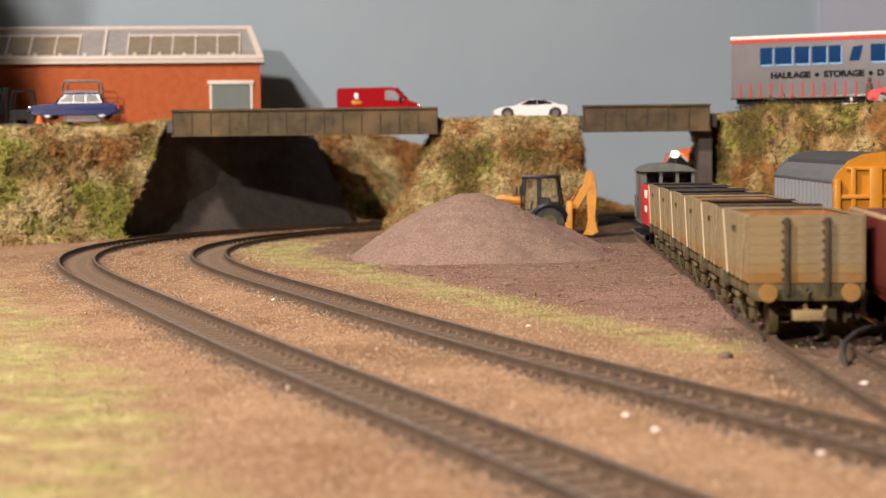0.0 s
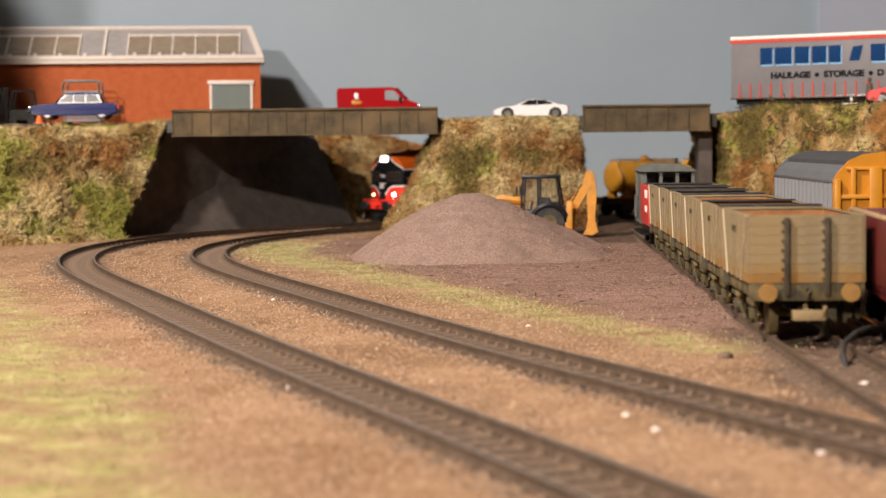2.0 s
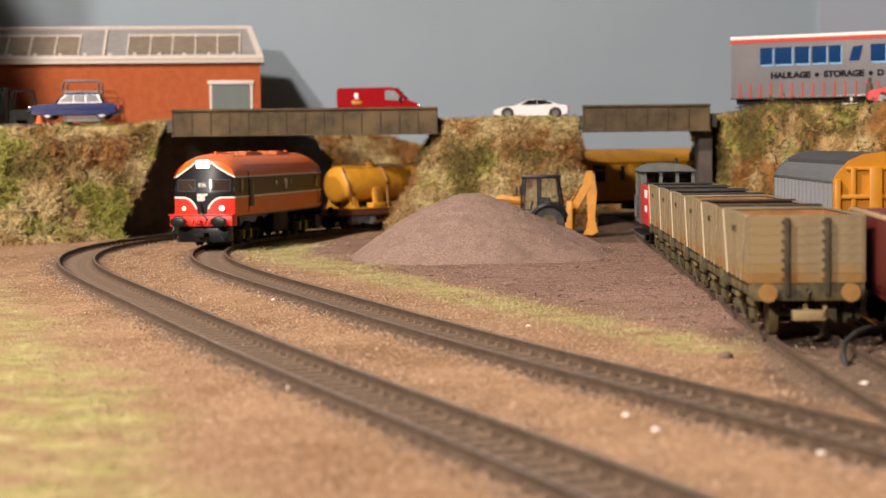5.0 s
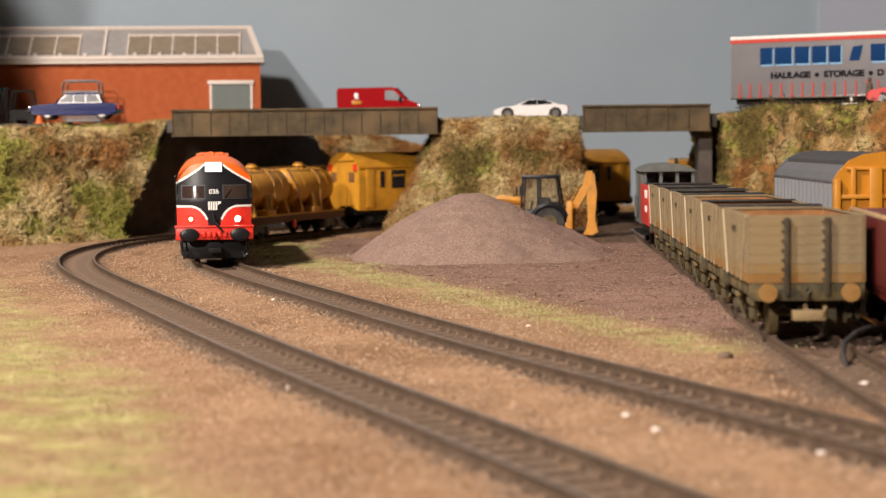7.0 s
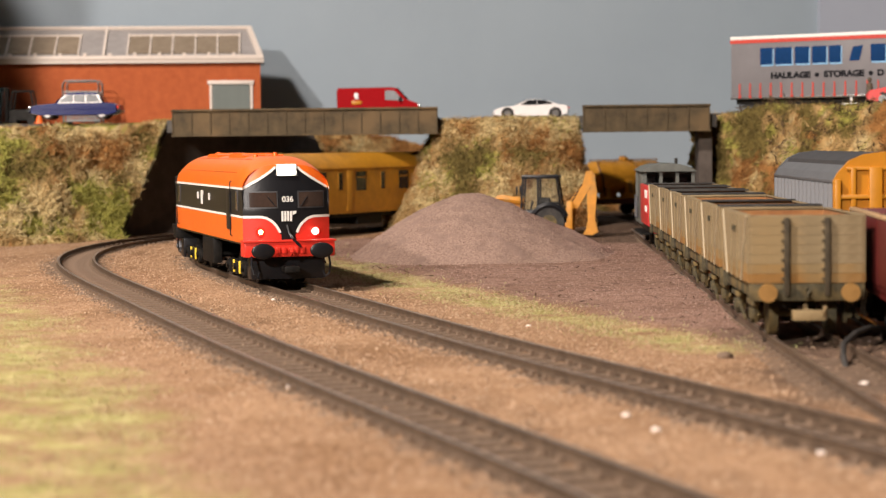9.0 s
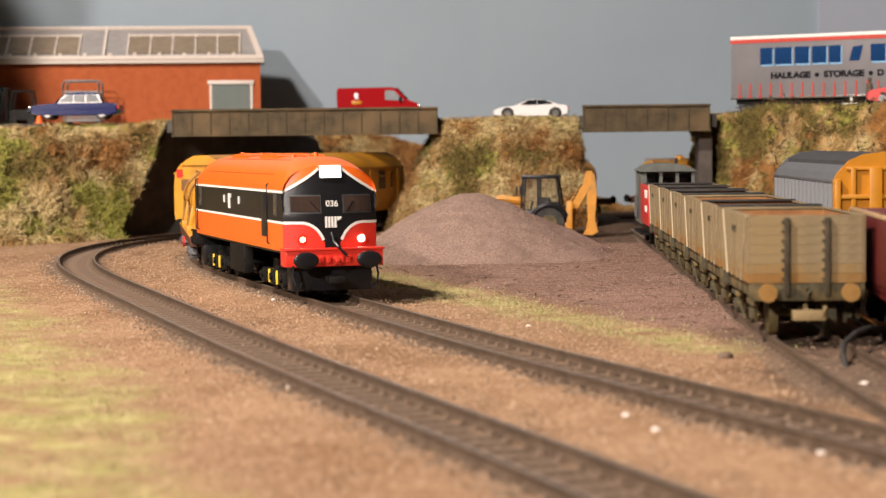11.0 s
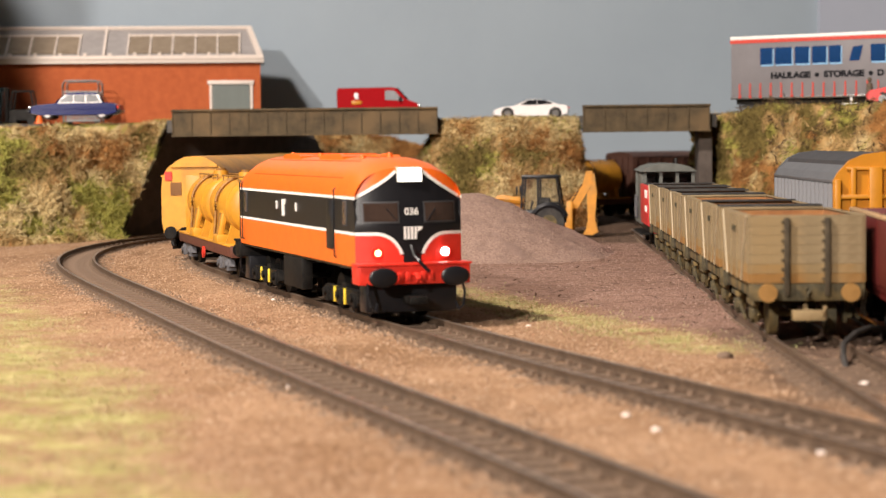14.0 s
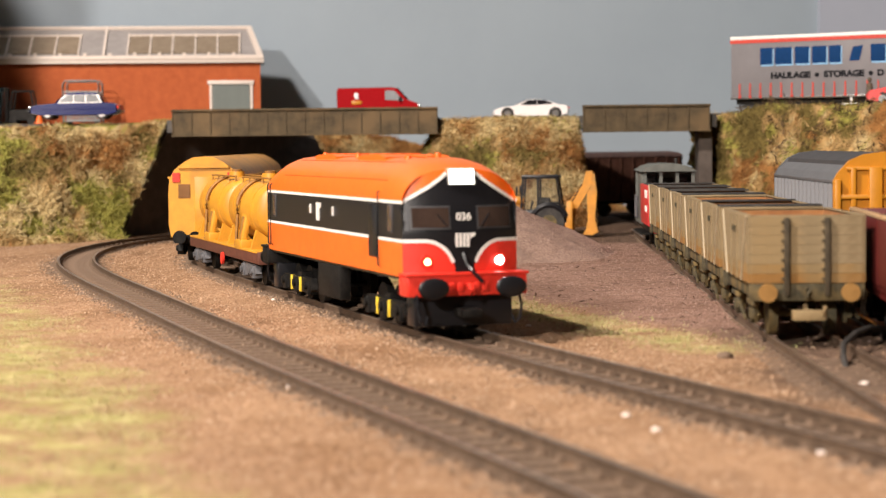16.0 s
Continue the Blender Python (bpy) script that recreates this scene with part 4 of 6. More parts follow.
loco = locomotive()
tanks_first = tank_wagon()
works_coach = coach()
tanks_second = copy_thing(tanks_first, Matrix())
tanks_third = tank_wagon(38.0, (0.0,), "yellow single-tank wagon on a brown frame", (-21, 21))
van = brown_van()


# ---- standing wagons ----
def island_mat(name, stops, rough=0.9, bump=0.0):
    """Pieces that each take a tone of their own."""
    m = bpy.data.materials.new(name)
    m.use_nodes = True
    nt = m.node_tree
    b = nt.nodes["Principled BSDF"]
    g = nt.nodes.new("ShaderNodeNewGeometry")
    r = nt.nodes.new("ShaderNodeValToRGB")
    while len(r.color_ramp.elements) < len(stops):
        r.color_ramp.elements.new(0.5)
    for i, (e, c) in enumerate(zip(r.color_ramp.elements, stops)):
        e.position, e.color = i / (len(stops) - 1), (*c, 1)
    nt.links.new(g.outputs["Random Per Island"], r.inputs["Fac"])
    nt.links.new(r.outputs["Color"], b.inputs["Base Color"])
    b.inputs["Roughness"].default_value = rough
    b.inputs["Specular IOR Level"].default_value = 0.15
    return m


RED_WAGON = paint("red_wagon_paint", (0.55, 0.03, 0.03), 0.5, 0.15)
MAROON = mat("maroon_wagon", (0.065, 0.006, 0.005), (0.11, 0.011, 0.009), 200, 0.5, 0.06)
VAN_GREY = mat("brake_van_grey", (0.095, 0.10, 0.088), (0.14, 0.145, 0.13), 180, 0.7, 0.1)

HOPPER_GREY = mat("hopper_grey", (0.085, 0.085, 0.09), (0.115, 0.115, 0.12), 150, 0.5, 0.05)
HOPPER_RIB = mat("hopper_rib", (0.20, 0.20, 0.21), (0.26, 0.26, 0.27), 150, 0.5, 0.05)
HOPPER_DARK = mat("hopper_roof", (0.03, 0.029, 0.03), (0.055, 0.052, 0.053), 150, 0.6, 0.05)
HOPPER_YELLOW = paint("hopper_yellow", (0.50, 0.20, 0.010), 0.42, 0.08)
JCB_YELLOW = paint("digger_yellow", (0.58, 0.24, 0.018), 0.5, 0.2, 300, (0.35, 0.18, 0.04))
TIMBER = mat("bare_timber", (0.32, 0.19, 0.09), (0.45, 0.30, 0.16), 120, 0.8, 0.2)


def shared(name, bm, material):
    me = mesh_of(bm, name)
    me.materials.append(material)
    return me


def place(me, name, parent, m):
    o = new(name, me)
    o.parent = parent
    o.matrix_basis = m
    return o


def open_wagon(sheet=False, half=31.0, W=16.0, z0=15.6, z1=34.2):
    """A planked open wagon, its ends braced with iron posts and its sides with straps."""
    t = thing("open_wagon", Matrix(), "weathered tan planked open wagon with rusty inside", "railway wagon", "rake of open wagons")
    n = 7
    h = (z1 - z0) / n
    sides = [shared("plank", box(nb(), -half, half, -0.55, 0.55, 0.0, h - 0.04, 0.06), m) for m in (TAN_RUST, TAN_MID, TAN)]
    ends = [shared("plank", box(nb(), -0.55, 0.55, -W + 0.55, W - 0.55, 0.0, h - 0.04, 0.06), m) for m in (TAN_RUST, TAN_MID, TAN)]
    body = part("body", box(nb(), -half + 0.8, half - 0.8, -W + 0.8, W - 0.8, z0 - 0.2, z0 + 1.0), RUST_IN, t, "rusty wagon floor")
    for s in (-1, 1):
        part("lining_board", box(nb(), -half + 0.9, half - 0.9, s * (W - 1.2) - 0.3, s * (W - 1.2) + 0.3, z0 + 0.5, z1 - 0.5), RUST_IN, body, "rusty inner board")
        part("lining_board", box(nb(), *sorted((s * (half - 1.2) - 0.3, s * (half - 1.2) + 0.3)), -W + 1, W - 1, z0 + 0.5, z1 - 0.5), RUST_IN, body, "rusty inner board")
    for k in range(n):
        z = z0 + k * h
        for s in (-1, 1):
            place(sides[min(k, 2)], "plank", t, mpose(0, s * (W - 0.3), z))
            place(ends[min(k, 2)], "plank", t, mpose(s * (half - 0.3), 0, z))
    part("rim", (lambda q: ([box(q, -half, half, s * (W - 0.6) - 0.8, s * (W - 0.6) + 0.8, z1 - 0.1, z1 + 0.35, 0.1) for s in (-1, 1)], [box(q, *sorted((s * (half - 0.6) - 0.8, s * (half - 0.6) + 0.8)), -W + 1.4, W - 1.4, z1 - 0.1, z1 + 0.3, 0.1) for s in (-1, 1)], q)[2])(nb()), TAN, t)
    for s in (-1, 1):
        for y in (-5.6, 5.6):
            bm = nb()
            box(bm, *sorted((s * (half + 0.2), s * (half + 1.5))), y - 0.75, y + 0.75, z0 - 3.5, z1 - 0.4, 0.15)
            for k in range(n):
                box(bm, *sorted((s * (half + 0.2), s * (half + 0.75))), y - 1.5, y - 0.6, z0 + k * h + 0.8, z0 + k * h + 1.5, 0.1)
            part("end_post", bm, POST, t, "dark iron end post with bolts")
        # door straps and diagonal braces on the sides
        y = s * (W + 0.35)
        # the braces' paler tan paints in the highlight along them
        for a, b in ((-28, -17), (28, 17)):
            bm = nb()
            d = Vector((b - a, 0, z1 - z0)).normalized()
            prism(bm, [(a - 0.7, z1), (a + 0.7, z1), (b + 0.7, z0), (b - 0.7, z0)], y - 0.35, y + 0.35)
            part("brace", bm, TAN_HIGHLIGHT, t, "corner brace in a painted highlight tone")
        for x in (-7, 7):
            part("strap", box(nb(), x - 0.6, x + 0.6, y - 0.3, y + 0.3, z0, z1 - 0.5), TAN, t)
        for x in (-2.5, 0, 2.5):
            part("mark", box(nb(), x - 0.6, x + 0.6, y - 0.4, y - 0.1 if s > 0 else y + 0.05, z1 - 5.2, z1 - 3.6), TAN_DARK, t, "dark faded lettering bar")
        part("sole_bar", box(nb(), -half, half, s * 14.2 - 0.8, s * 14.2 + 0.8, 11.4, z0 - 0.2, 0.2), TAN_DARK, t)
        part("head_stock", box(nb(), *sorted((s * (half - 1.4), s * (half + 0.4))), -W, W, 10.6, z0 - 0.2, 0.2), TAN_DARK, t)
        for a in (-1, 1):
            bm = nb()
            cyl(bm, (s * half, a * 11.4, 13.2), (s * (half + 4), a * 11.4, 13.2), 1.5, seg=12)
            cyl(bm, (s * (half + 4), a * 11.4, 13.2), (s * (half + 5), a * 11.4, 13.2), 2.6, seg=20)
            part("buffer", bm, OCHRE, t, "rusty ochre buffer")
        part("draw_hook", tube(nb(), [(s * half, 0, 13.5), (s * (half + 2.4), 0, 13.8), (s * (half + 3), 0, 12), (s * (half + 2), 0, 11.4)], 0.7), TAN_DARK, t)
        bm = nb()
        box(bm, *sorted((s * (half + 0.5), s * (half + 6))), -4.5, 4.5, 5.5, 8.2, 0.3)
        tube(bm, [(s * (half + 6), 3.8, 7), (s * (half + 7.6), 3.8, 8.4), (s * (half + 7.6), 3.8, 9.8)], 0.6)
        tube(bm, [(s * (half - 3), 0, 9), (s * (half + 3), 0, 5.5)], 0.8)
        part("coupling", bm, TAN, t, "dusty tan tension-lock coupling")
        # W-irons, springs and brake gear
        for x in (-18, 18):
            bm = nb()
            prism(bm, [(x - 5, 11.5), (x + 5, 11.5), (x + 1.6, 3.4), (x - 1.6, 3.4)], s * 12.6 - 0.5, s * 12.6 + 0.5)
            box(bm, x - 2, x + 2, s * 13.3 - 1, s * 13.3 + 1.2, 4.6, 7.6, 0.3)
            box(bm, x - 7, x + 7, s * 13.6 - 0.7, s * 13.6 + 0.7, 8.6, 10.2, 0.3)
            part("axle_guard", bm, TAN_DARK, t)
        part("brake_lever", tube(nb(), [(0, s * 15.2, 9), (10, s * 15.6, 7.6), (22, s * 15.8, 5)], 0.5), TAN_DARK, t)
        part("brake_rigging", tube(nb(), [(-9, s * 10, 4), (0, s * 10, 9), (9, s * 10, 4)], 0.8), TAN_DARK, t)
    for x in (-18, 18):
        part("wheelset", (lambda q: (wheelset(q, x, 6.2), q)[1])(nb()), TAN_DARK, t)
    part("load", box(nb(), -half + 1.6, half - 1.6, -W + 1.6, W - 1.6, z0 + 1.0, z0 + 3.0, 0.6), RUST_IN, t, "rusty floor dust")
    if sheet:
        bm = nb()
        box(bm, half - 7.5, half - 0.2, -W - 0.1, W + 0.1, z1 + 0.1, z1 + 1.0, 0.35)
        box(bm, -half + 0.3, -half + 3.2, -W - 0.1, W + 0.1, z1 + 0.1, z1 + 0.9, 0.3)
        part("sheet_roll", bm, SHEET, t, "black folded sheet across the rim")
    return t


def on_track(line, s):
    x, y, h = on_line(line, s)
    return mpose(x, y, 0, 0, 0, math.degrees(h) + 180)


plain_wagon, sheeted_wagon = open_wagon(), open_wagon(True)
for i in range(6):
    src = sheeted_wagon if i in (1, 3, 4, 5) else plain_wagon
    if i == 0:
        plain_wagon.matrix_basis = on_track(LINE_C, 264)
    elif i == 1:
        sheeted_wagon.matrix_basis = on_track(LINE_C, 264 + 71.5)
    else:
        copy_thing(src, on_track(LINE_C, 264 + 71.5 * i))


def match_wagon():
    """A low red open wagon with white lettering bars."""
    t = thing("red_open_wagon", on_track(LINE_C, 264 + 71.5 * 6), "red open wagon with white lettering bars", "railway wagon")
    part("body", box(nb(), -30, 30, -15.8, 15.8, 13, 16, 0.3), RED_WAGON, t)
    for s in (-1, 1):
        part("side_board", box(nb(), -30, 30, s * 15.4 - 0.6, s * 15.4 + 0.6, 15, 33.4, 0.2), RED_WAGON, t)
        part("end_board", box(nb(), *sorted((s * 29.4 - 0.6, s * 29.4 + 0.6)), -15, 15, 15, 33.4, 0.2), RED_WAGON, t)
        for k in range(5):
            part("mark", box(nb(), 6 + k * 4, 8.6 + k * 4, s * 16.1 - 0.15, s * 16.1 + 0.15, 27, 31), WHITE, t, "white lettering bar")
            part("mark", box(nb(), 8 + k * 3, 9.8 + k * 3, s * 16.1 - 0.15, s * 16.1 + 0.15, 20, 23), WHITE, t, "white lettering bar")
        part("sole_bar", box(nb(), -30, 30, s * 14 - 0.8, s * 14 + 0.8, 9.5, 13, 0.2), GRIME, t)
        for a in (-1, 1):
            bm = nb()
            cyl(bm, (s * 30, a * 11.4, 12.4), (s * 35, a * 11.4, 12.4), 1.5, seg=12)
            cyl(bm, (s * 34, a * 11.4, 12.4), (s * 35, a * 11.4, 12.4), 3.0, seg=16)
            part("buffer", bm, RED_WAGON, t)
    for x in (-18, 18):
        part("wheelset", (lambda q: (wheelset(q, x, 6.2), q)[1])(nb()), GRIME, t)
    part("load", box(nb(), -28.6, 28.6, -14.6, 14.6, 15.5, 33.6, 0.8), SHEET, t, "dark sheeted load")


match_wagon()


def brake_van():
    t = thing("brake_van", on_track(LINE_C, 264 + 71.5 * 7 + 2), "grey-green brake van with pale verandah rails", "railway wagon")
    W, H0, H1 = 13.9, 12.5, 39.5
    bm = nb()
    prism(bm, [(-W - 1, H1), (W + 1, H1), (W - 3, H1 + 2.6), (6, H1 + 3.9), (0, H1 + 4.2), (-6, H1 + 3.9), (-W + 3, H1 + 2.6)], -36, 36, Matrix.Rotation(radians(90), 4, "Z"))
    part("roof", bm, VAN_GREY, t, "curved grey roof")
    part("floor", box(nb(), -34, 34, -W, W, H0 - 2, H0, 0.3), VAN_GREY, t)
    cab = part("cabin", box(nb(), -18, 18, -W + 0.4, W - 0.4, H0, H1, 0.3), VAN_GREY, t)
    for s in (-1, 1):
        # open verandahs: posts, half-height end, glazed cabin end
        for y in (-W + 1, -4.4, 4.4, W - 1):
            part("post", box(nb(), *sorted((s * 33 - 0.7, s * 33 + 0.7)), y - 0.9, y + 0.9, H0, H1), VAN_GREY, t)
        part("end_panel", box(nb(), *sorted((s * 32.6, s * 33.6)), -W, W, H0, 25, 0.2), VAN_GREY, t)
        for y in (-9, 9):
            part("window", box(nb(), *sorted((s * 18, s * 18.4)), y - 4, y + 4, 25, 38), DARKGLASS, cab)
        part("door", box(nb(), *sorted((s * 18, s * 18.3)), -3.4, 3.4, H0, 36), SHEET, cab, "dark doorway")
        for y in (-1, 1):
            part("side_rail", (lambda q: (tube(q, [(s * 20, y * (W + 0.2), 25), (s * 33, y * (W + 0.2), 25)], 0.6), tube(q, [(s * 20, y * (W + 0.2), 13), (s * 20, y * (W + 0.2), 25)], 0.6), tube(q, [(s * 33, y * (W + 0.2), 13), (s * 33, y * (W + 0.2), 25)], 0.6), box(q, *sorted((s * 22, s * 31)), y * W - 0.4, y * W + 0.4, 13, 19), q)[4])(nb()), HOPPER_GREY, t, "pale grey handrail")
            bm = nb()
            cyl(bm, (s * 34, y * 11.4, 12), (s * 39, y * 11.4, 12), 1.5, seg=12)
            cyl(bm, (s * 38, y * 11.4, 12), (s * 39, y * 11.4, 12), 3.0, seg=16)
            part("buffer", bm, GRIME, t)
    part("footboard", box(nb(), -32, 32, -W - 1.5, W + 1.5, 5.5, 6.3), GRIME, t)
    bm = nb()
    cyl(bm, (6, 6, H1), (6, 6, H1 + 7), 0.9, seg=10)
    part("stove_pipe", bm, SHEET, t, "black stove pipe")
    for x in (-20, 20):
        part("wheelset", (lambda q: (wheelset(q, x, 6.2), q)[1])(nb()), GRIME, t)
    part("underframe", box(nb(), -33, 33, -12, 12, 8, 10.6, 0.2), GRIME, t)


brake_van()


def hopper():
    """A grey ribbed wagon with yellow ends and a dark sliding roof."""
    t = thing("covered_hopper", mpose(151, 716, 0, 0, 0, -91.7), "grey ribbed covered wagon with yellow ends", "railway wagon")
    L, W = 68.0, 17.0
    sec = [(-W, 13), (-W, 41.5), (-W + 1.4, 44.2), (-11.5, 47.2), (11.5, 47.2), (W - 1.4, 44.2), (W, 41.5), (W, 13)]
    bm = nb()
    rings = [[bm.verts.new((x, y, z)) for y, z in sec] for x in (-L, L)]
    for k in range(len(sec)):
        bm.faces.new((rings[0][k], rings[0][(k + 1) % len(sec)], rings[1][(k + 1) % len(sec)], rings[1][k]))
    bm.faces.new(rings[0]), bm.faces.new(rings[1])
    body = part("body", bm, HOPPER_GREY, t, smooth=False)
    part("roof", prism(nb(), [(-12.2, 46.4), (-11.8, 48.2), (-7, 50.2), (-2, 51), (2, 51), (7, 50.2), (11.8, 48.2), (12.2, 46.4)], -L + 4, L - 1, Matrix.Rotation(radians(90), 4, "Z")), HOPPER_DARK, t, "dark grey sliding roof")
    rib = shared("rib", prism(nb(), [(-0.9, 14), (0.9, 14), (0.9, 40.5), (-0.9, 40.5)], 0, 1.6), HOPPER_RIB)
    for s in (-1, 1):
        for k in range(15):
            place(rib, "rib", body, mpose(-L + 7 + k * 9, s * W - (1.3 if s < 0 else 0) + (0.01 if s > 0 else -0.01), 0))
        part("eaves", box(nb(), -L, L, s * W - 0.5, s * W + 0.9, 40.6, 41.8, 0.2), HOPPER_GREY, body)
        # arched yellow end with deep frame
        o = [(-W - 0.2, 13), (-W - 0.2, 41.6), (-W + 1.3, 44.4), (-11.9, 48.3), (-7, 50.4), (0, 51.2), (7, 50.4), (11.9, 48.3), (W - 1.3, 44.4), (W + 0.2, 41.6), (W + 0.2, 13)]
        turn = Matrix.Rotation(radians(90), 4, "Z")
        e = part("end_plate", prism(nb(), o, *sorted((-s * L, -s * (L + 1.6))), turn), HOPPER_YELLOW if s > 0 else HOPPER_GREY, t, "yellow end plate" if s > 0 else "grey end plate", smooth=False)
        for y0, y1, z0, z1, d in ((-15, 15, 26, 27.6, 3.2), (-15, 15, 35.4, 36.8, 3.2), (-13, 13, 45.0, 46.2, 2.6), (-5.4, -1.2, 13, 46, 3.8), (1.2, 5.4, 13, 46, 3.8), (-11.5, -9.8, 26, 46, 3.0), (9.8, 11.5, 26, 46, 3.0), (-W, -W + 2, 13, 42, 3.6), (W - 2, W, 13, 42, 3.6)):
            part("end_rib", box(nb(), *sorted((s * L, s * (L + d))), y0, y1, z0, z1, 0.25), HOPPER_YELLOW if s > 0 else HOPPER_GREY, e)
        part("notice", box(nb(), *sorted((s * (L + 3.8), s * (L + 4.0))), 1.9, 4.7, 38, 43), WHITE, e, "small white notice")
        part("mark", box(nb(), *sorted((s * (L + 4.0), s * (L + 4.1))), 2.5, 4.1, 39.5, 41.6), RED, e, "red mark on the notice")
        bm = nb()
        for a in (-1, 1):
            cyl(bm, (s * L, a * 11.4, 12), (s * (L + 8), a * 11.4, 12), 1.5, seg=12)
            cyl(bm, (s * (L + 7), a * 11.4, 12), (s * (L + 8), a * 11.4, 12), 3.0, seg=16)
        part("buffers", bm, GRIME, t)
    part("underframe", box(nb(), -L, L, -14, 14, 8, 13, 0.3), GRIME, t)
    bogie(t, -44, (-11, 11), 5.8, 15, False, GRIME, 12.5)
    bogie(t, 44, (-11, 11), 5.8, 15, False, GRIME, 12.5)


hopper()


def maroon_wagon():
    t = thing("maroon_open_wagon", mpose(137.6, 541, 0, 0, 0, -95.2), "maroon open wagon with a bare timber rim", "railway wagon")
    L, W = 50.0, 16.4
    part("floor", box(nb(), -L, L, -W + 0.5, W - 0.5, 13.5, 15.5), MAROON, t)
    for s in (-1, 1):
        sd = part("side_board", box(nb(), -L, L, s * (W - 0.5) - 0.6, s * (W - 0.5) + 0.6, 15, 33.6, 0.2), MAROON, t)
        part("rim", box(nb(), -L, L, s * (W - 0.5) - 0.9, s * (W - 0.5) + 0.9, 33.5, 34.6, 0.2), TIMBER, t, "bare timber rim")
        part("end_board", box(nb(), *sorted((s * (L - 0.6) - 0.6, s * (L - 0.6) + 0.6)), -W + 1, W - 1, 15, 34.2, 0.2), MAROON, t)
        part("sole_bar", box(nb(), -L, L, s * 14.4 - 0.8, s * 14.4 + 0.8, 11, 15, 0.2), MAROON, t)
        part("mark", box(nb(), -26, -23.4, s * W + (0 if s > 0 else -0.3), s * W + (0.3 if s > 0 else 0), 25.5, 28.5), HOPPER_YELLOW, sd, "yellow lettering bar")
        for x in (-38, -13, 13, 38):
            part("strap", box(nb(), x - 0.7, x + 0.7, s * W - 0.2, s * W + 0.5, 15, 33.4), MAROON, t)
        for x in (-34, -26):
            part("brake_rod", tube(nb(), [(x, s * 15, 12), (x + 1.5, s * 15, 3)], 0.5), WHITE, t, "whitened brake rod")
    part("load", box(nb(), -L + 2, L - 2, -W + 1.6, W - 1.6, 15.4, 32.4, 0.8), SHEET, t, "dark load")
    bogie(t, -30, (-10, 10), 5.8, 14, False, GRIME, 12.5)
    bogie(t, 30, (-10, 10), 5.8, 14, False, GRIME, 12.5)


maroon_wagon()


# ---- spoil heap and digger ----
def heap_z(x, y):
    dx, dy = x - 13.5, y - 1000
    r = math.hypot(dx / (66 if dx < 0 else 80), dy / 84)
    r += 0.05 * noise.noise((x * 0.03, y * 0.03, 4))
    z = -4.0 + 35.5 * max(0.0, 1 - max(0.0, r) ** 1.22) if r < 1 else -4.0 - (r - 1) * 10
    return z + 0.7 * noise.noise((x * 0.12, y * 0.12, 1)) + 0.5 * noise.noise((x * 0.4, y * 0.4, 2)) - 1.2 * math.exp(-(r / 0.10) ** 2)


HEAP = mat("spoil_gravel", (0.22, 0.138, 0.106), (0.44, 0.31, 0.25), 900, 0.95, 0.9, 0, 2.0, (0.28, 0.19, 0.155), 120, 0.1)
heap_me = grid_mesh("spoil_heap", list(np.arange(-66, 106, 1.6)), list(np.arange(908, 1094, 1.6)), heap_z)
heap_me.materials.append(HEAP)
tagged(new("spoil_heap", heap_me), "pinkish brown gravel heap on the yard", "gravel heap", kind="stuff")


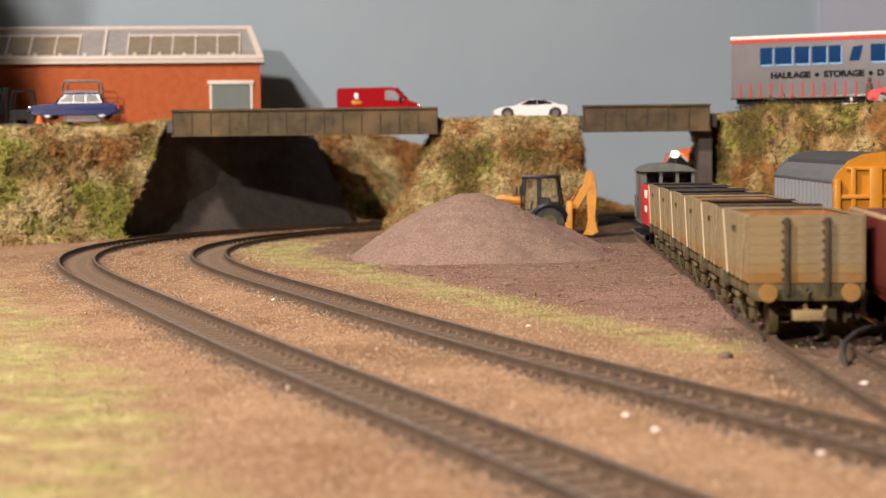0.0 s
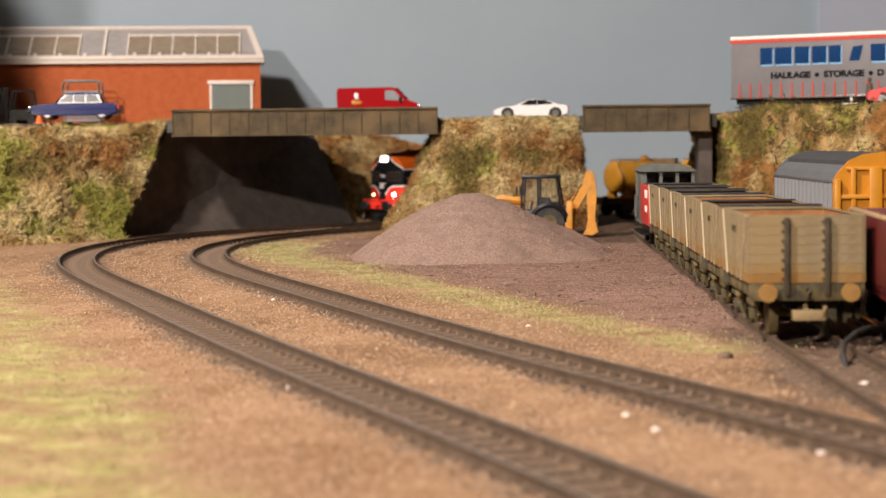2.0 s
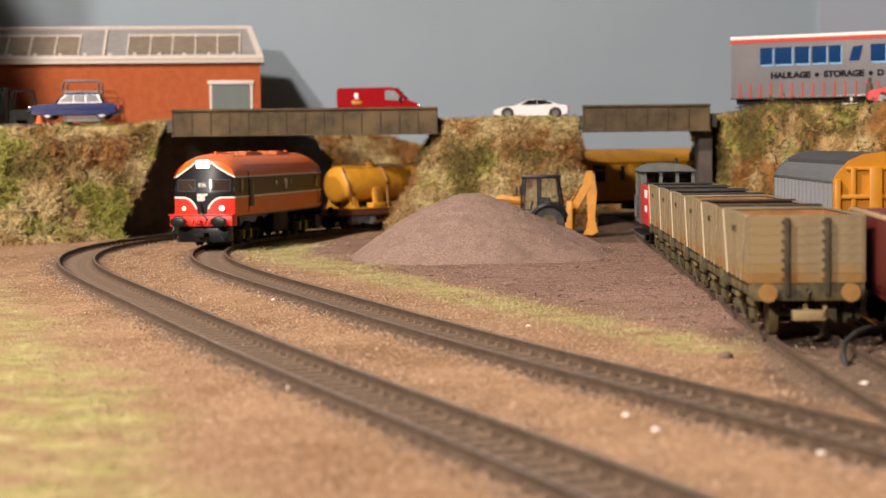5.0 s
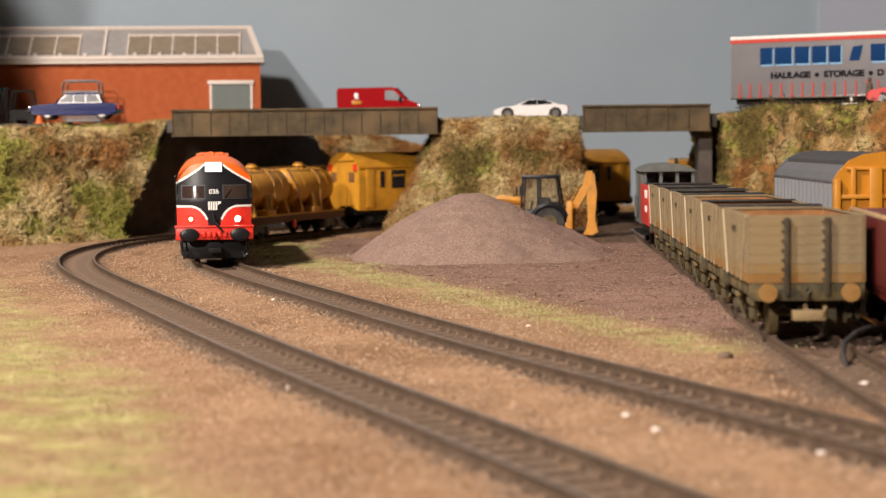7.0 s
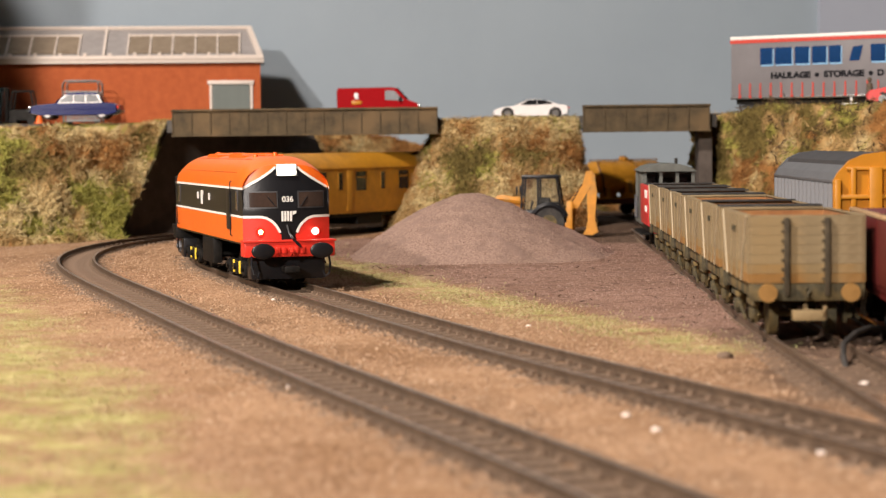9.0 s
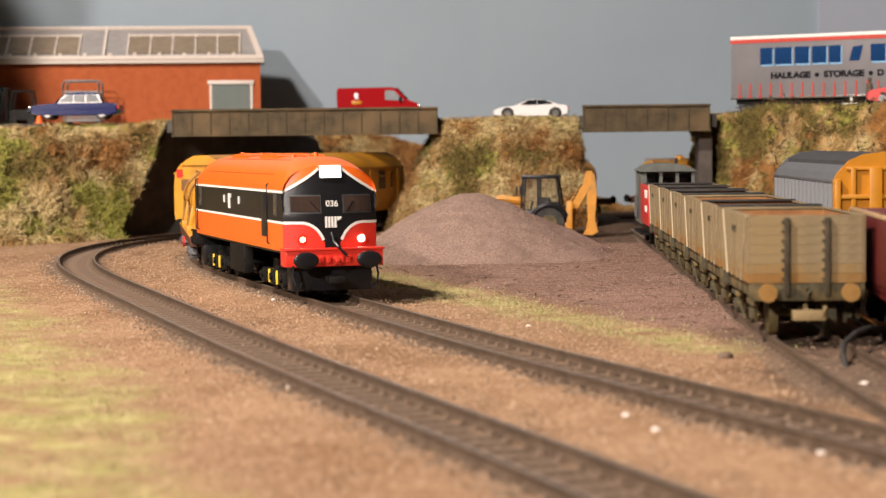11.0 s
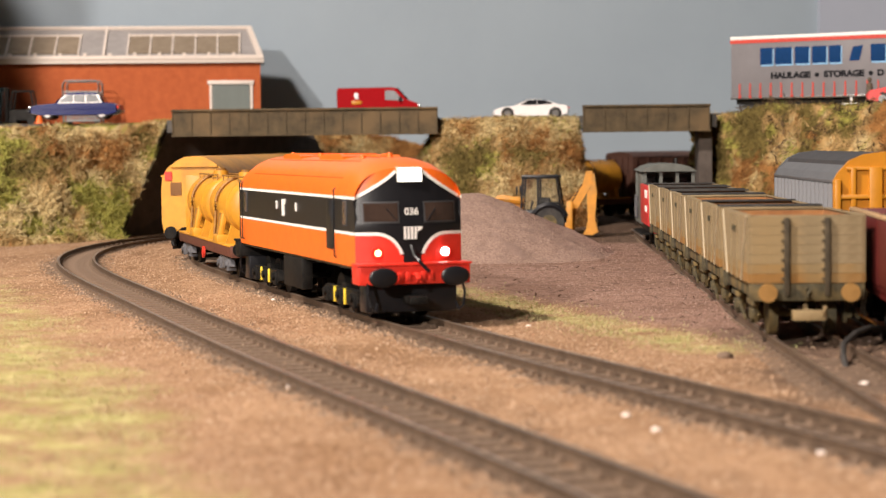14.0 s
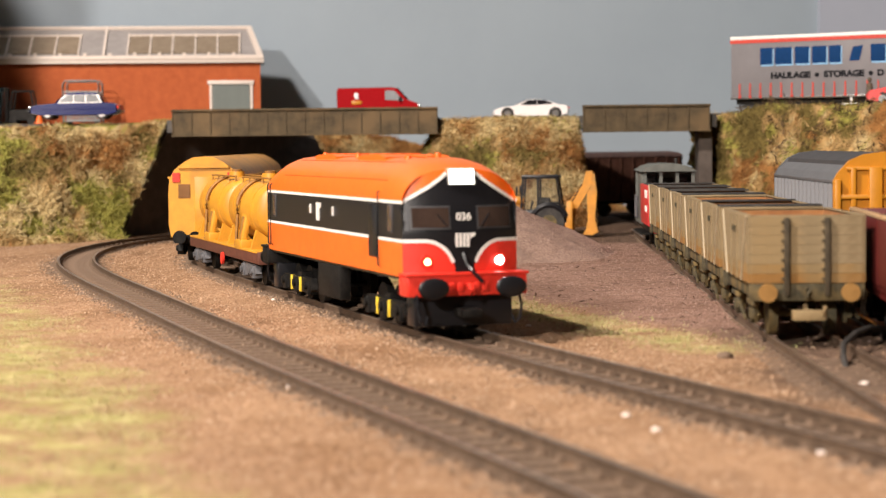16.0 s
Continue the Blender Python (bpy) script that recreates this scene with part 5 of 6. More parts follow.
def backhoe():
    t = thing("backhoe_loader", mpose(61, 1172, -1.6, 0, 0, 172), "muddy yellow backhoe loader with a black cab", "digger")
    part("chassis", box(nb(), -16, 22, -7, 7, 6, 12, 0.8), BLACK, t)
    bonnet = part("bonnet", box(nb(), 11, 29, -6.5, 6.5, 11, 21, 1.2), JCB_YELLOW, t)
    part("grille", box(nb(), 28.8, 29.4, -5, 5, 12, 19), BLACK, bonnet)
    cab = thing("cab", Matrix(), "", "")
    for k in ("label", "category"):
        if k in cab:
            del cab[k]
    cab_mesh = nb()
    # posts, sills and roof
    for s in (-1, 1):
        for (x0, x1) in (((12.5, 11.0)), (2.0, 2.0), (-12.5, -9.5)):
            tube(cab_mesh, [(x0, s * 9.5, 13), (x1, s * 8.6, 36)], 0.7)
        box(cab_mesh, -12.5, 12.5, s * 9.5 - 0.6, s * 9.5 + 0.6, 10.5, 16.5, 0.3)
    box(cab_mesh, -12, 12.6, -9, 9, 9.5, 12.5, 0.3)
    box(cab_mesh, -12.6, -11.4, -9, 9, 11, 19, 0.3)
    bpy.data.objects.remove(cab)
    c = part("cab", cab_mesh, BLACK, t, "black cab frame")
    part("roof", box(nb(), -11, 12.2, -9.6, 9.6, 35.6, 37.8, 0.8), BLACK, c)
    part("seat", box(nb(), -5, 2, -4, 4, 13, 24, 1.5), SHEET, c)
    part("steering_column", tube(nb(), [(8, 0, 13), (6, 0, 22)], 0.8), SHEET, c)
    for s in (-1, 1):
        part("pane", box(nb(), -10.6, 11.2, s * 9.0 - 0.12, s * 9.0 + 0.12, 16.5, 35.6), CAB_GLASS, c)
    part("pane", box(nb(), 11.6, 11.8, -8.5, 8.5, 15, 35.5), CAB_GLASS, c)
    for x, r, w in ((-5, 9.2, 4.6), (21, 6.0, 3.6)):
        for s in (-1, 1):
            bm = nb()
            cyl(bm, (x, s * 9 - w / 2, r), (x, s * 9 + w / 2, r), r, seg=28)
            wh = part("wheel", bm, SHEET, t, "muddy black tyre")
            bm = nb()
            cyl(bm, (x, s * (9 + w / 2 - 0.6), r), (x, s * (9 + w / 2 + 0.3), r), r * 0.5, seg=18)
            part("rim", bm, TAN_DARK, wh)
    for s in (-1, 1):
        part("mudguard", tube(nb(), [(-5 + 10.5 * math.cos(a), s * 10, 9.2 + 10.5 * math.sin(a)) for a in (0.1, 0.5, 0.9, 1.4, 1.9, 2.4, 2.8)], 2.2), BLACK, t)
        part("stabiliser", box(nb(), -19, -15.5, s * 9 - 1.6, s * 9 + 1.6, 2, 22, 0.3), JCB_YELLOW, t)
        part("loader_arm", tube(nb(), [(12, s * 7.4, 22), (26, s * 7.4, 24), (36, s * 7.4, 14)], 2.0), JCB_YELLOW, t)
        part("mirror", box(nb(), 14, 15, s * 11 - 1, s * 11 + 1, 26, 31, 0.2), BLACK, t)
    part("loader_bucket", prism(nb(), [(33, 3), (42, 2), (40, 4), (36, 8), (37, 14), (33, 13)], -12, 12), JCB_YELLOW, t)
    part("back_frame", box(nb(), -18, -14, -10, 10, 5, 9, 0.4), JCB_YELLOW, t)
    part("slew_post", box(nb(), -23, -18, -2, 2, 4, 14, 0.5), JCB_YELLOW, t, at=mpose(5.5, 0, 0))
    part("boom", prism(nb(), [(-23, 5), (-19.0, 6), (-19.4, 17), (-22.5, 22), (-30.5, 33), (-32.4, 40), (-36.4, 40), (-35.4, 31), (-27, 17)], -2.4, 2.4), JCB_YELLOW, t, at=mpose(5.5, 0, 0), label="folded yellow boom")
    part("dipper", prism(nb(), [(-32.0, 38.5), (-37.4, 38.5), (-38.8, 27), (-37.4, 8), (-33.2, 8), (-32.8, 26)], -2.1, 2.1), JCB_YELLOW, t, at=mpose(5.5, 0, 0))
    part("ram", tube(nb(), [(-37.0, 0, 33), (-38.2, 0, 22), (-37.4, 0, 12)], 0.9), SHEET, t, at=mpose(5.5, 0, 0), label="dark hydraulic ram")
    part("digging_bucket", prism(nb(), [(-33, 9), (-38, 9.5), (-39.5, 3), (-36, 1), (-30, 1.5), (-32, 4)], -3.4, 3.4), JCB_YELLOW, t, at=mpose(5.5, 0, 0))
    part("hoses", (lambda q: (tube(q, [(-19, 1.8, 14), (-24, 2.2, 22), (-30, 2, 32)], 0.5), q)[1])(nb()), BLACK, t, at=mpose(5.5, 0, 0))


CAB_GLASS = glass_mat("cab_glass", (0.10, 0.10, 0.095), 0.12)
backhoe()


# ---- road vehicles on the bank ----
def road_wheel(parent, x, y, r, rim_mat, w=2.4):
    s = 1 if y > 0 else -1
    bm = nb()
    cyl(bm, (x, y - s * w, r), (x, y, r), r, seg=22)
    wh = part("wheel", bm, SHEET, parent, "black tyre")
    bm = nb()
    cyl(bm, (x, y - s * 0.5, r), (x, y + s * 0.15, r), r * 0.62, seg=18)
    part("rim", bm, rim_mat, wh)


def lofted_body(outline, W, tuck, shoulder, material, parent, name="body"):
    """A car body: the side outline drawn across, drawn in above the shoulder and rounded towards the sides."""
    bm = nb()
    cols = [-1.0, -0.93, -0.75, -0.4, 0, 0.4, 0.75, 0.93, 1.0]
    cx = sum(p[0] for p in outline) / len(outline)
    cz = sum(p[1] for p in outline) / len(outline)
    rings = []
    for c in cols:
        k = 1 - 0.045 * abs(c) ** 6
        r = []
        for x, z in outline:
            w = W - tuck * max(0.0, z - shoulder)
            r.append(bm.verts.new((cx + (x - cx) * k, c * w, cz + (z - cz) * (1 - 0.05 * abs(c) ** 6))))
        rings.append(r)
    n = len(outline)
    for a, b in zip(rings, rings[1:]):
        for i in range(n):
            bm.faces.new((a[i], a[(i + 1) % n], b[(i + 1) % n], b[i]))
    bm.faces.new(rings[0]), bm.faces.new(rings[-1][::-1])
    return part(name, bm, material, parent)


def side_glass(body, pts, W, tuck, shoulder, material, name="side_window"):
    for s in (-1, 1):
        bm = nb()
        a = [bm.verts.new((x, s * (W - tuck * max(0.0, z - shoulder) + 0.12), z)) for x, z in pts]
        b = [bm.verts.new((x, s * (W - tuck * max(0.0, z - shoulder) - 0.5), z)) for x, z in pts]
        bm.faces.new(a), bm.faces.new(b[::-1])
        for i in range(len(pts)):
            bm.faces.new((a[i], b[i], b[(i + 1) % len(pts)], a[(i + 1) % len(pts)]))
        part(name, bm, material, body, smooth=False)


CAR_BLUE = paint("car_blue", (0.006, 0.010, 0.085), 0.15, 0.08, spec=0.3)
CAR_WHITE = paint("car_white", (0.78, 0.74, 0.72), 0.3, 0.04)
CAR_RED = paint("van_red", (0.30, 0.006, 0.009), 0.16, 0.06, spec=0.3)
CAR_BRIGHT_RED = paint("car_red", (0.62, 0.03, 0.025), 0.3, 0.06)
CHROME = mat("bright_metal", (0.55, 0.54, 0.53), (0.68, 0.67, 0.65), 200, 0.25, 0, 0.9)
PALE_GLASS = mat("pale_window", (0.20, 0.21, 0.22), (0.30, 0.31, 0.32), 60, 0.1, spec=0.6)


def saloon():
    """Blue boxy saloon; its front points along +x."""
    t = thing("saloon_car", mpose(-243.5, 1284, 74.8, 0, 0, 180) @ Matrix.Diagonal((0.98, 1, 0.95, 1)), "dark blue boxy saloon car with white-trimmed windows", "car")
    o = [(-30, 4), (-30, 9.8), (-27, 11), (-20.5, 11.3), (-16.4, 18.4), (-4, 19.0), (5, 18.4), (12.5, 11.2), (26, 10), (29.6, 8.8), (30, 4), (24, 2.6), (-24, 2.6)]
    W, k, sh = 11.2, 0.22, 10.5
    b = lofted_body(o, W, k, sh, CAR_BLUE, t)
    for pts in ([(-19.0, 11.8), (-15.8, 16.6), (-9.2, 16.8), (-9.2, 11.8)], [(-8.4, 11.8), (-8.4, 16.6), (-0.4, 16.9), (-0.4, 11.8)], [(0.4, 11.8), (0.4, 16.9), (4.8, 16.6), (10.0, 11.8)]):
        side_glass(b, [(x + (0.5 if x < -4 else -0.3), z) for x, z in pts], W + 0.1, k, sh, PALE_GLASS)
        g = [(min(p[0] for p in pts) - 0.6, 11.2), (min(p[0] for p in pts) - 0.4 + (2.4 if pts[0][0] < -16 else 0), 16.9), (max(p[0] for p in pts) + 0.2 - (4.2 if pts[-1][0] > 8 else 0), 16.9), (max(p[0] for p in pts) + 0.5, 11.2)]
        side_glass(b, g, W - 0.05, k, sh, CAR_WHITE, "window_trim")
    part("windscreen", prism(nb(), [(6.0, 17.3), (6.6, 17.4), (12.8, 11.6), (12.2, 11.5)], -8.6, 8.6), DARKGLASS, b)
    part("rear_window", prism(nb(), [(-16.6, 17.4), (-17.1, 17.4), (-20.7, 11.7), (-20.1, 11.6)], -8.6, 8.6), DARKGLASS, b)
    for s in (-1, 1):
        part("bumper", box(nb(), *sorted((s * 29.4, s * 31)), -10.6, 10.6, 4.4, 6.6, 0.4), BLACK, t)
        part("side_strip", box(nb(), -28, 28, s * 11.1 - 0.2, s * 11.1 + 0.25, 6.8, 7.2), CAR_BLUE, b)
        part("headlamp", box(nb(), 29.2, 30.2, s * 8 - 1.8, s * 8 + 1.8, 7, 9.2, 0.2), CHROME, b)
        part("tail_lamp", box(nb(), -30.2, -29.2, s * 8.6 - 1.6, s * 8.6 + 1.6, 7, 9.6, 0.2), RED, b)
        for x in (-19, 17.5):
            road_wheel(t, x, s * 10.9, 3.9, CAR_WHITE)


def coupe():
    """White low coupe; its front points along +x."""
    t = thing("coupe_car", mpose(61, 1322, 72.3, 0, 0, 180) @ Matrix.Diagonal((0.97, 1, 0.92, 1)), "white low sports saloon car", "car")
    o = [(-26.5, 3.6), (-27, 7.5), (-25.6, 10), (-20, 10.6), (-12, 13.4), (-5, 14.6), (2, 14.3), (8, 11.6), (12, 9.6), (20, 8.8), (25, 7.2), (26.8, 5.2), (26.4, 2.6), (20, 1.9), (-22, 1.9)]
    W, k, sh = 11.6, 0.42, 9.2
    b = lofted_body(o, W, k, sh, CAR_WHITE, t)
    side_glass(b, [(-15.5, 11.0), (-10, 13.6), (-4.4, 14.1), (-4.4, 10.2)], W + 0.2, k, sh, DARKGLASS)
    side_glass(b, [(-4.0, 10.2), (-4.0, 14.1), (1.8, 13.7), (7.6, 10.2)], W + 0.2, k, sh, DARKGLASS)
    part("windscreen", prism(nb(), [(2.6, 14.2), (3.0, 14.35), (10.6, 10.4), (10.0, 10.2)], -7.6, 7.6), DARKGLASS, b)
    for s in (-1, 1):
        part("tail_lamp", box(nb(), -27.2, -26, s * 7 - 3, s * 7 + 3, 7.6, 8.4), RED, b)
        for x in (-17, 16.5):
            bm = nb()
            cyl(bm, (x, s * 10.6, 4.0), (x, s * 11.62, 4.0), 4.5, seg=22)
            part("wheel_arch", bm, SHEET, b)
            road_wheel(t, x, s * 11.8, 3.8, CHROME)


def panel_van():
    """Red panel van; its front points along +x."""
    t = thing("panel_van", mpose(-44, 1362, 73.5), "red panel van parked behind the girder", "van")
    o = [(-29.5, 3.5), (-29.8, 20), (-28.6, 22.4), (9, 22.8), (13, 22.0), (20.5, 13.8), (27.5, 11.2), (29.3, 8), (29.4, 3.5), (24, 2.6), (-25, 2.6)]
    W, k, sh = 12.4, 0.10, 10.0
    b = lofted_body(o, W, k, sh, CAR_RED, t)
    side_glass(b, [(4.5, 13.6), (4.5, 20.2), (10.6, 20.2), (17.8, 13.0)], W, k, sh, PALE_GLASS)
    part("windscreen", prism(nb(), [(12.9, 21.8), (13.5, 22.0), (20.9, 14.0), (20.3, 13.8)], -10.4, 10.4), DARKGLASS, b)
    for s in (-1, 1):
        y0, y1 = sorted((s * 11.6, s * 12.55))
        part("emblem", box(nb(), -19, -12, y0, y1, 10.5, 13.2, 0.3), HOPPER_YELLOW, b, "plain gold emblem bar")
        part("emblem", box(nb(), -17, -14, y0, y1 - 0.05 if s > 0 else y1, 14.2, 18.4, 0.4), CAR_WHITE, b, "plain pale emblem bar")
        part("mirror", box(nb(), 14, 15.6, s * 13.4 - 1, s * 13.4 + 1, 12.6, 16, 0.3), BLACK, b)
        part("headlamp", box(nb(), 27.5, 29.4, s * 9 - 2, s * 9 + 2, 8, 10.4, 0.3), CHROME, b)
        for x in (-18, 18.5):
            road_wheel(t, x, s * 12.2, 4.3, SHEET)


def hatchback():
    t = thing("hatchback_car", mpose(289, 1190, 76.3, 0, 0, 168), "bright red small hatchback car", "car")
    o = [(-26, 3.8), (-26.2, 11), (-23, 16.6), (-16, 18.2), (2, 18.2), (6, 17.2), (13, 11.6), (24, 9.6), (26, 7), (26, 3.4), (20, 2.4), (-22, 2.4)]
    W, k, sh = 11.4, 0.22, 10.5
    b = lofted_body(o, W, k, sh, CAR_BRIGHT_RED, t)
    side_glass(b, [(-20, 11.8), (-17, 16.8), (-6, 17.2), (-6, 11.8)], W, k, sh, DARKGLASS)
    side_glass(b, [(-5, 11.8), (-5, 17.2), (3.4, 17.0), (10.4, 11.8)], W, k, sh, DARKGLASS)
    part("windscreen", prism(nb(), [(6.2, 17.0), (6.8, 17.1), (13.4, 11.9), (12.8, 11.6)], -8.6, 8.6), DARKGLASS, b)
    for s in (-1, 1):
        for x in (-16, 16):
            road_wheel(t, x, s * 11.3, 4.1, CHROME)


saloon(), coupe(), panel_van(), hatchback()

CURTAIN = mat("grey_curtain", (0.165, 0.155, 0.162), (0.205, 0.193, 0.20), 40, 0.55, 0.05)
NAVY = paint("navy_lettering", (0.008, 0.04, 0.13), 0.8, spec=0.1)
SKYBLUE = paint("pale_blue_shade", (0.22, 0.46, 0.70), 0.5)
STRIPE_RED = paint("stripe_red", (0.55, 0.05, 0.03), 0.5)
INK = paint("dark_grey_lettering", (0.015, 0.015, 0.018), 0.8, spec=0.1)


def lorry_trailer():
    """A curtain-sided trailer; x runs along its side, y away from the layout's front."""
    t = thing("lorry_trailer", mpose(195, 1300, 76, 0, 0, -31.9), "grey curtain-sided lorry trailer with red stripe and straps", "lorry trailer")
    z0, z1, L, D = 7.5, 49.5, 178.0, 33.0
    c = part("curtain", box(nb(), 0.6, L - 0.6, 0.3, D - 0.3, z0 + 1, z1 - 1, 0.4), CURTAIN, t)
    part("roof_rail", box(nb(), 0, L, 0, D, z1 - 2.2, z1, 0.3), WHITE, t, "white roof rail")
    part("stripe", box(nb(), 0.2, L - 0.2, -0.15, 0.35, z1 - 4.6, z1 - 2.3), STRIPE_RED, c, "red stripe")
    part("floor_rail", box(nb(), 0, L, -0.1, D, z0, z0 + 1.4, 0.2), CHROME, t)
    part("chassis", box(nb(), 2, L - 2, 6, 27, z0 - 3.4, z0, 0.3), SHEET, t)
    strap = shared("strap", (lambda q: (box(q, -0.45, 0.45, -0.35, 0.25, 0.8, 10.4), box(q, -0.9, 0.9, -0.5, 0.2, 0.8, 2.4, 0.1), q)[2])(nb()), STRIPE_RED)
    for k in range(23):
        place(strap, "strap", c, mpose(7 + k * 7.4, 0, z0))
    # company name as plain blocks, the trade words as lettering
    for u0, u1 in ((21.6, 30.5), (32.0, 44.0), (46.0, 56.0), (58.0, 68.0), (69.6, 78.0), (98.0, 108.0)):
        part("name_block", box(nb(), u0 + 0.7, u1 + 0.7, 0.05, 0.25, 29.2, 40.4), SKYBLUE, c, "pale blue shadow block")
        part("name_block", box(nb(), u0, u1, -0.05, 0.28, 30.2, 41.4, 0.1), NAVY, c, "navy block in place of a name")
    part("name_block", prism(nb(), [(83.5, 31), (90.5, 31), (93, 41), (86, 40)], -0.05, 0.28), NAVY, c, "small navy block")
    flat = Matrix.Rotation(radians(90), 4, "X")
    for word, u in (("HAULAGE", 43.0), ("STORAGE", 80.0), ("D", 104.8)):
        text_mesh(word, 5.5, INK, c, mpose(u, 0.1, 22.6) @ flat, "lettering", 1.12, 0.3, 0.05)
    for u in (61.5, 98.2):
        part("bullet", cyl(nb(), (u, -0.25, 22.6), (u, 0.3, 22.6), 1.5, seg=16), INK, c, "dark round dot")
    for x in (118, 136, 154):
        for y in (4.5, 28.5):
            road_wheel(t, x, y if y > 10 else y - 2.5, 6.6, CHROME, 4.0) if y > 10 else road_wheel(t, x, 28.5 - 2.5, 6.6, CHROME, 4.0)
    for x in (118, 136, 154):
        bm = nb()
        cyl(bm, (x, 1.5, 6.6), (x, 6, 6.6), 6.6, seg=24)
        part("wheel", bm, SHEET, t, "black tyre")
    part("landing_leg", box(nb(), 40, 43, 6, 9, 0, z0 - 3.2, 0.2), SHEET, t)
    part("landing_leg", box(nb(), 40, 43, 24, 27, 0, z0 - 3.2, 0.2), SHEET, t)
    part("side_guard", box(nb(), 6, 110, 0.6, 1.4, 1.6, 3.6), SHEET, t)


lorry_trailer()

t = thing("trestle_sign", mpose(251, 1183, 75.6), "small white board on a post beside the kerb", "sign")
part("board", box(nb(), -5.2, 5.2, -0.4, 0.4, 0.0, 2.6, 0.1), WHITE, t)
part("post", box(nb(), 0.2, 1.4, -0.5, 0.5, 2.4, 6.2, 0.1), WHITE, t)
bm = nb()
for z0, z1, r0, r1 in ((0, 9, 2.0, 2.6), (9, 17, 3.0, 2.2), (17, 18.5, 0.9, 0.9)):
    cyl(bm, (0, 0, z0), (0, 0, z1), r0, r1, seg=12)
g = bmesh.ops.create_uvsphere(bm, u_segments=12, v_segments=8, radius=1.8)
bmesh.ops.translate(bm, vec=(0, 0, 19.6), verts=g["verts"])
tagged(part("toy_figurine", bm, mat("dull_olive", (0.06, 0.05, 0.035), (0.13, 0.10, 0.07), 300, 0.8), at=mpose(266, 1196, 76.0) @ Matrix.Diagonal((0.8, 0.8, 0.85, 1))), "tiny dull olive painted figurine", "figurine")


# ---- industrial building ----
def building():
    t = thing("industrial_unit", mpose(-136, 1450, 72.7, 0, 0, 5.4), "orange brick industrial unit with a glazed sloping roof", "building")
    # x runs from -289 (far end) to 0 (gable end); y away
    L, D, E, R, P = 284.0, 50.0, 48.0, 74.5, 47.0
    part("wall", box(nb(), -L, 0, 0, D, -1, E), BRICK, t, "orange brick walls", smooth=False)
    bm = nb()
    roof = [(-L - 2, -3, E), (2.5, -3, E), (-7, P, R), (-L - 2, P, R), (-L - 2, D + 2, E), (2.5, D + 2, E)]
    v = [bm.verts.new(p) for p in roof]
    w = [bm.verts.new((p[0], p[1], p[2] - 2)) for p in roof]
    for q in (v, w):
        bm.faces.new((q[0], q[1], q[2], q[3])), bm.faces.new((q[3], q[2], q[5], q[4])), bm.faces.new((q[1], q[5], q[2]))
    for a, b in ((0, 1), (1, 5), (5, 4), (4, 3), (3, 0)):
        bm.faces.new((v[a], v[b], w[b], w[a]))
    rf = part("roof", bm, SKYLIGHT, t, "grey sheet roof", smooth=False)
    n = Vector((0, -(R - E), P + 3)).normalized()

    def up(x, k, lift):
        """A point on the front slope: k from the eaves (0) to the ridge (1)."""
        return Vector((x, -3 + (P + 3) * k, E + (R - E) * k)) + n * lift

    def strip(x0, x1, k0, k1, thick, material, name, label="", lean=0.0):
        q = nb()
        a = [q.verts.new(up(x + (lean if k > 0.5 else 0), k, e)) for e in (0.1, thick) for x, k in ((x0, k0), (x1, k0), (x1, k1), (x0, k1))]
        for f in ((0, 1, 2, 3), (4, 5, 6, 7), (0, 1, 5, 4), (1, 2, 6, 5), (2, 3, 7, 6), (3, 0, 4, 7)):
            q.faces.new([a[i] for i in f])
        return part(name, q, material, rf, label, smooth=False)

    strip(-L - 2, 2.5, -0.02, 0.075, 2.0, CREAM, "eaves_board", "cream eaves board")
    strip(-L - 2, -7, 0.965, 1.02, 1.6, CREAM, "ridge_board", "cream ridge board")
    strip(-1.5, 2.8, 0.0, 1.0, 1.8, CREAM, "verge_board", "cream verge board", -9.0)
    part("eaves_face", box(nb(), -L - 2, 2.8, -4.2, -3, E - 2.4, E + 2.6, 0.3), CREAM, rf, "cream gutter")

    def px(x):
        return (x - 784) * 1490 / 3400 + 138

    for row in ((-90, -40, -2, 38, 77, 120, 160), (243, 281, 319, 358, 396, 434)):
        for a, b in zip(row, row[1:]):
            strip(px(a) + 1.0, px(b) - 1.0, 0.20, 0.72, 0.8, BLIND, "roof_pane", "brown rooflight pane")
        for a in row:
            strip(px(a) - 0.6, px(a) + 0.6, 0.12, 0.80, 1.3, CREAM, "glazing_bar")
        strip(px(row[0]) - 1, px(row[-1]) + 1, 0.72, 0.76, 1.4, CREAM, "glazing_bar")
    strip(px(203) - 1.0, px(203) + 1.0, 0.06, 0.96, 1.4, CREAM, "glazing_bar")
    for a in range(-80, 440, 42):
        strip(px(a) - 1.2, px(a) + 1.2, 0.06, 0.15, 2.2, CREAM, "roof_clip")
    d = part("roller_door", box(nb(), -36, -8, -0.6, 0.4, 0, 29.6, 0.2), DOOR_GREY, t, "grey roller door")
    slat = shared("slat", box(nb(), -14, 14, -0.95, -0.5, 0.0, 1.5, 0.2), DOOR_GREY)
    for k in range(16):
        place(slat, "slat", d, mpose(-22, 0, 0.4 + k * 1.8))
    part("door_lintel", box(nb(), -39.5, -5.0, -2.4, 0.5, 29.6, 32.6, 0.3), CREAM, t, "cream door lintel")
    for x in (-37.2, -6.8):
        part("door_jamb", box(nb(), x - 0.9, x + 0.9, -1.6, 0.5, 0, 29.6, 0.2), CREAM, t)


building()

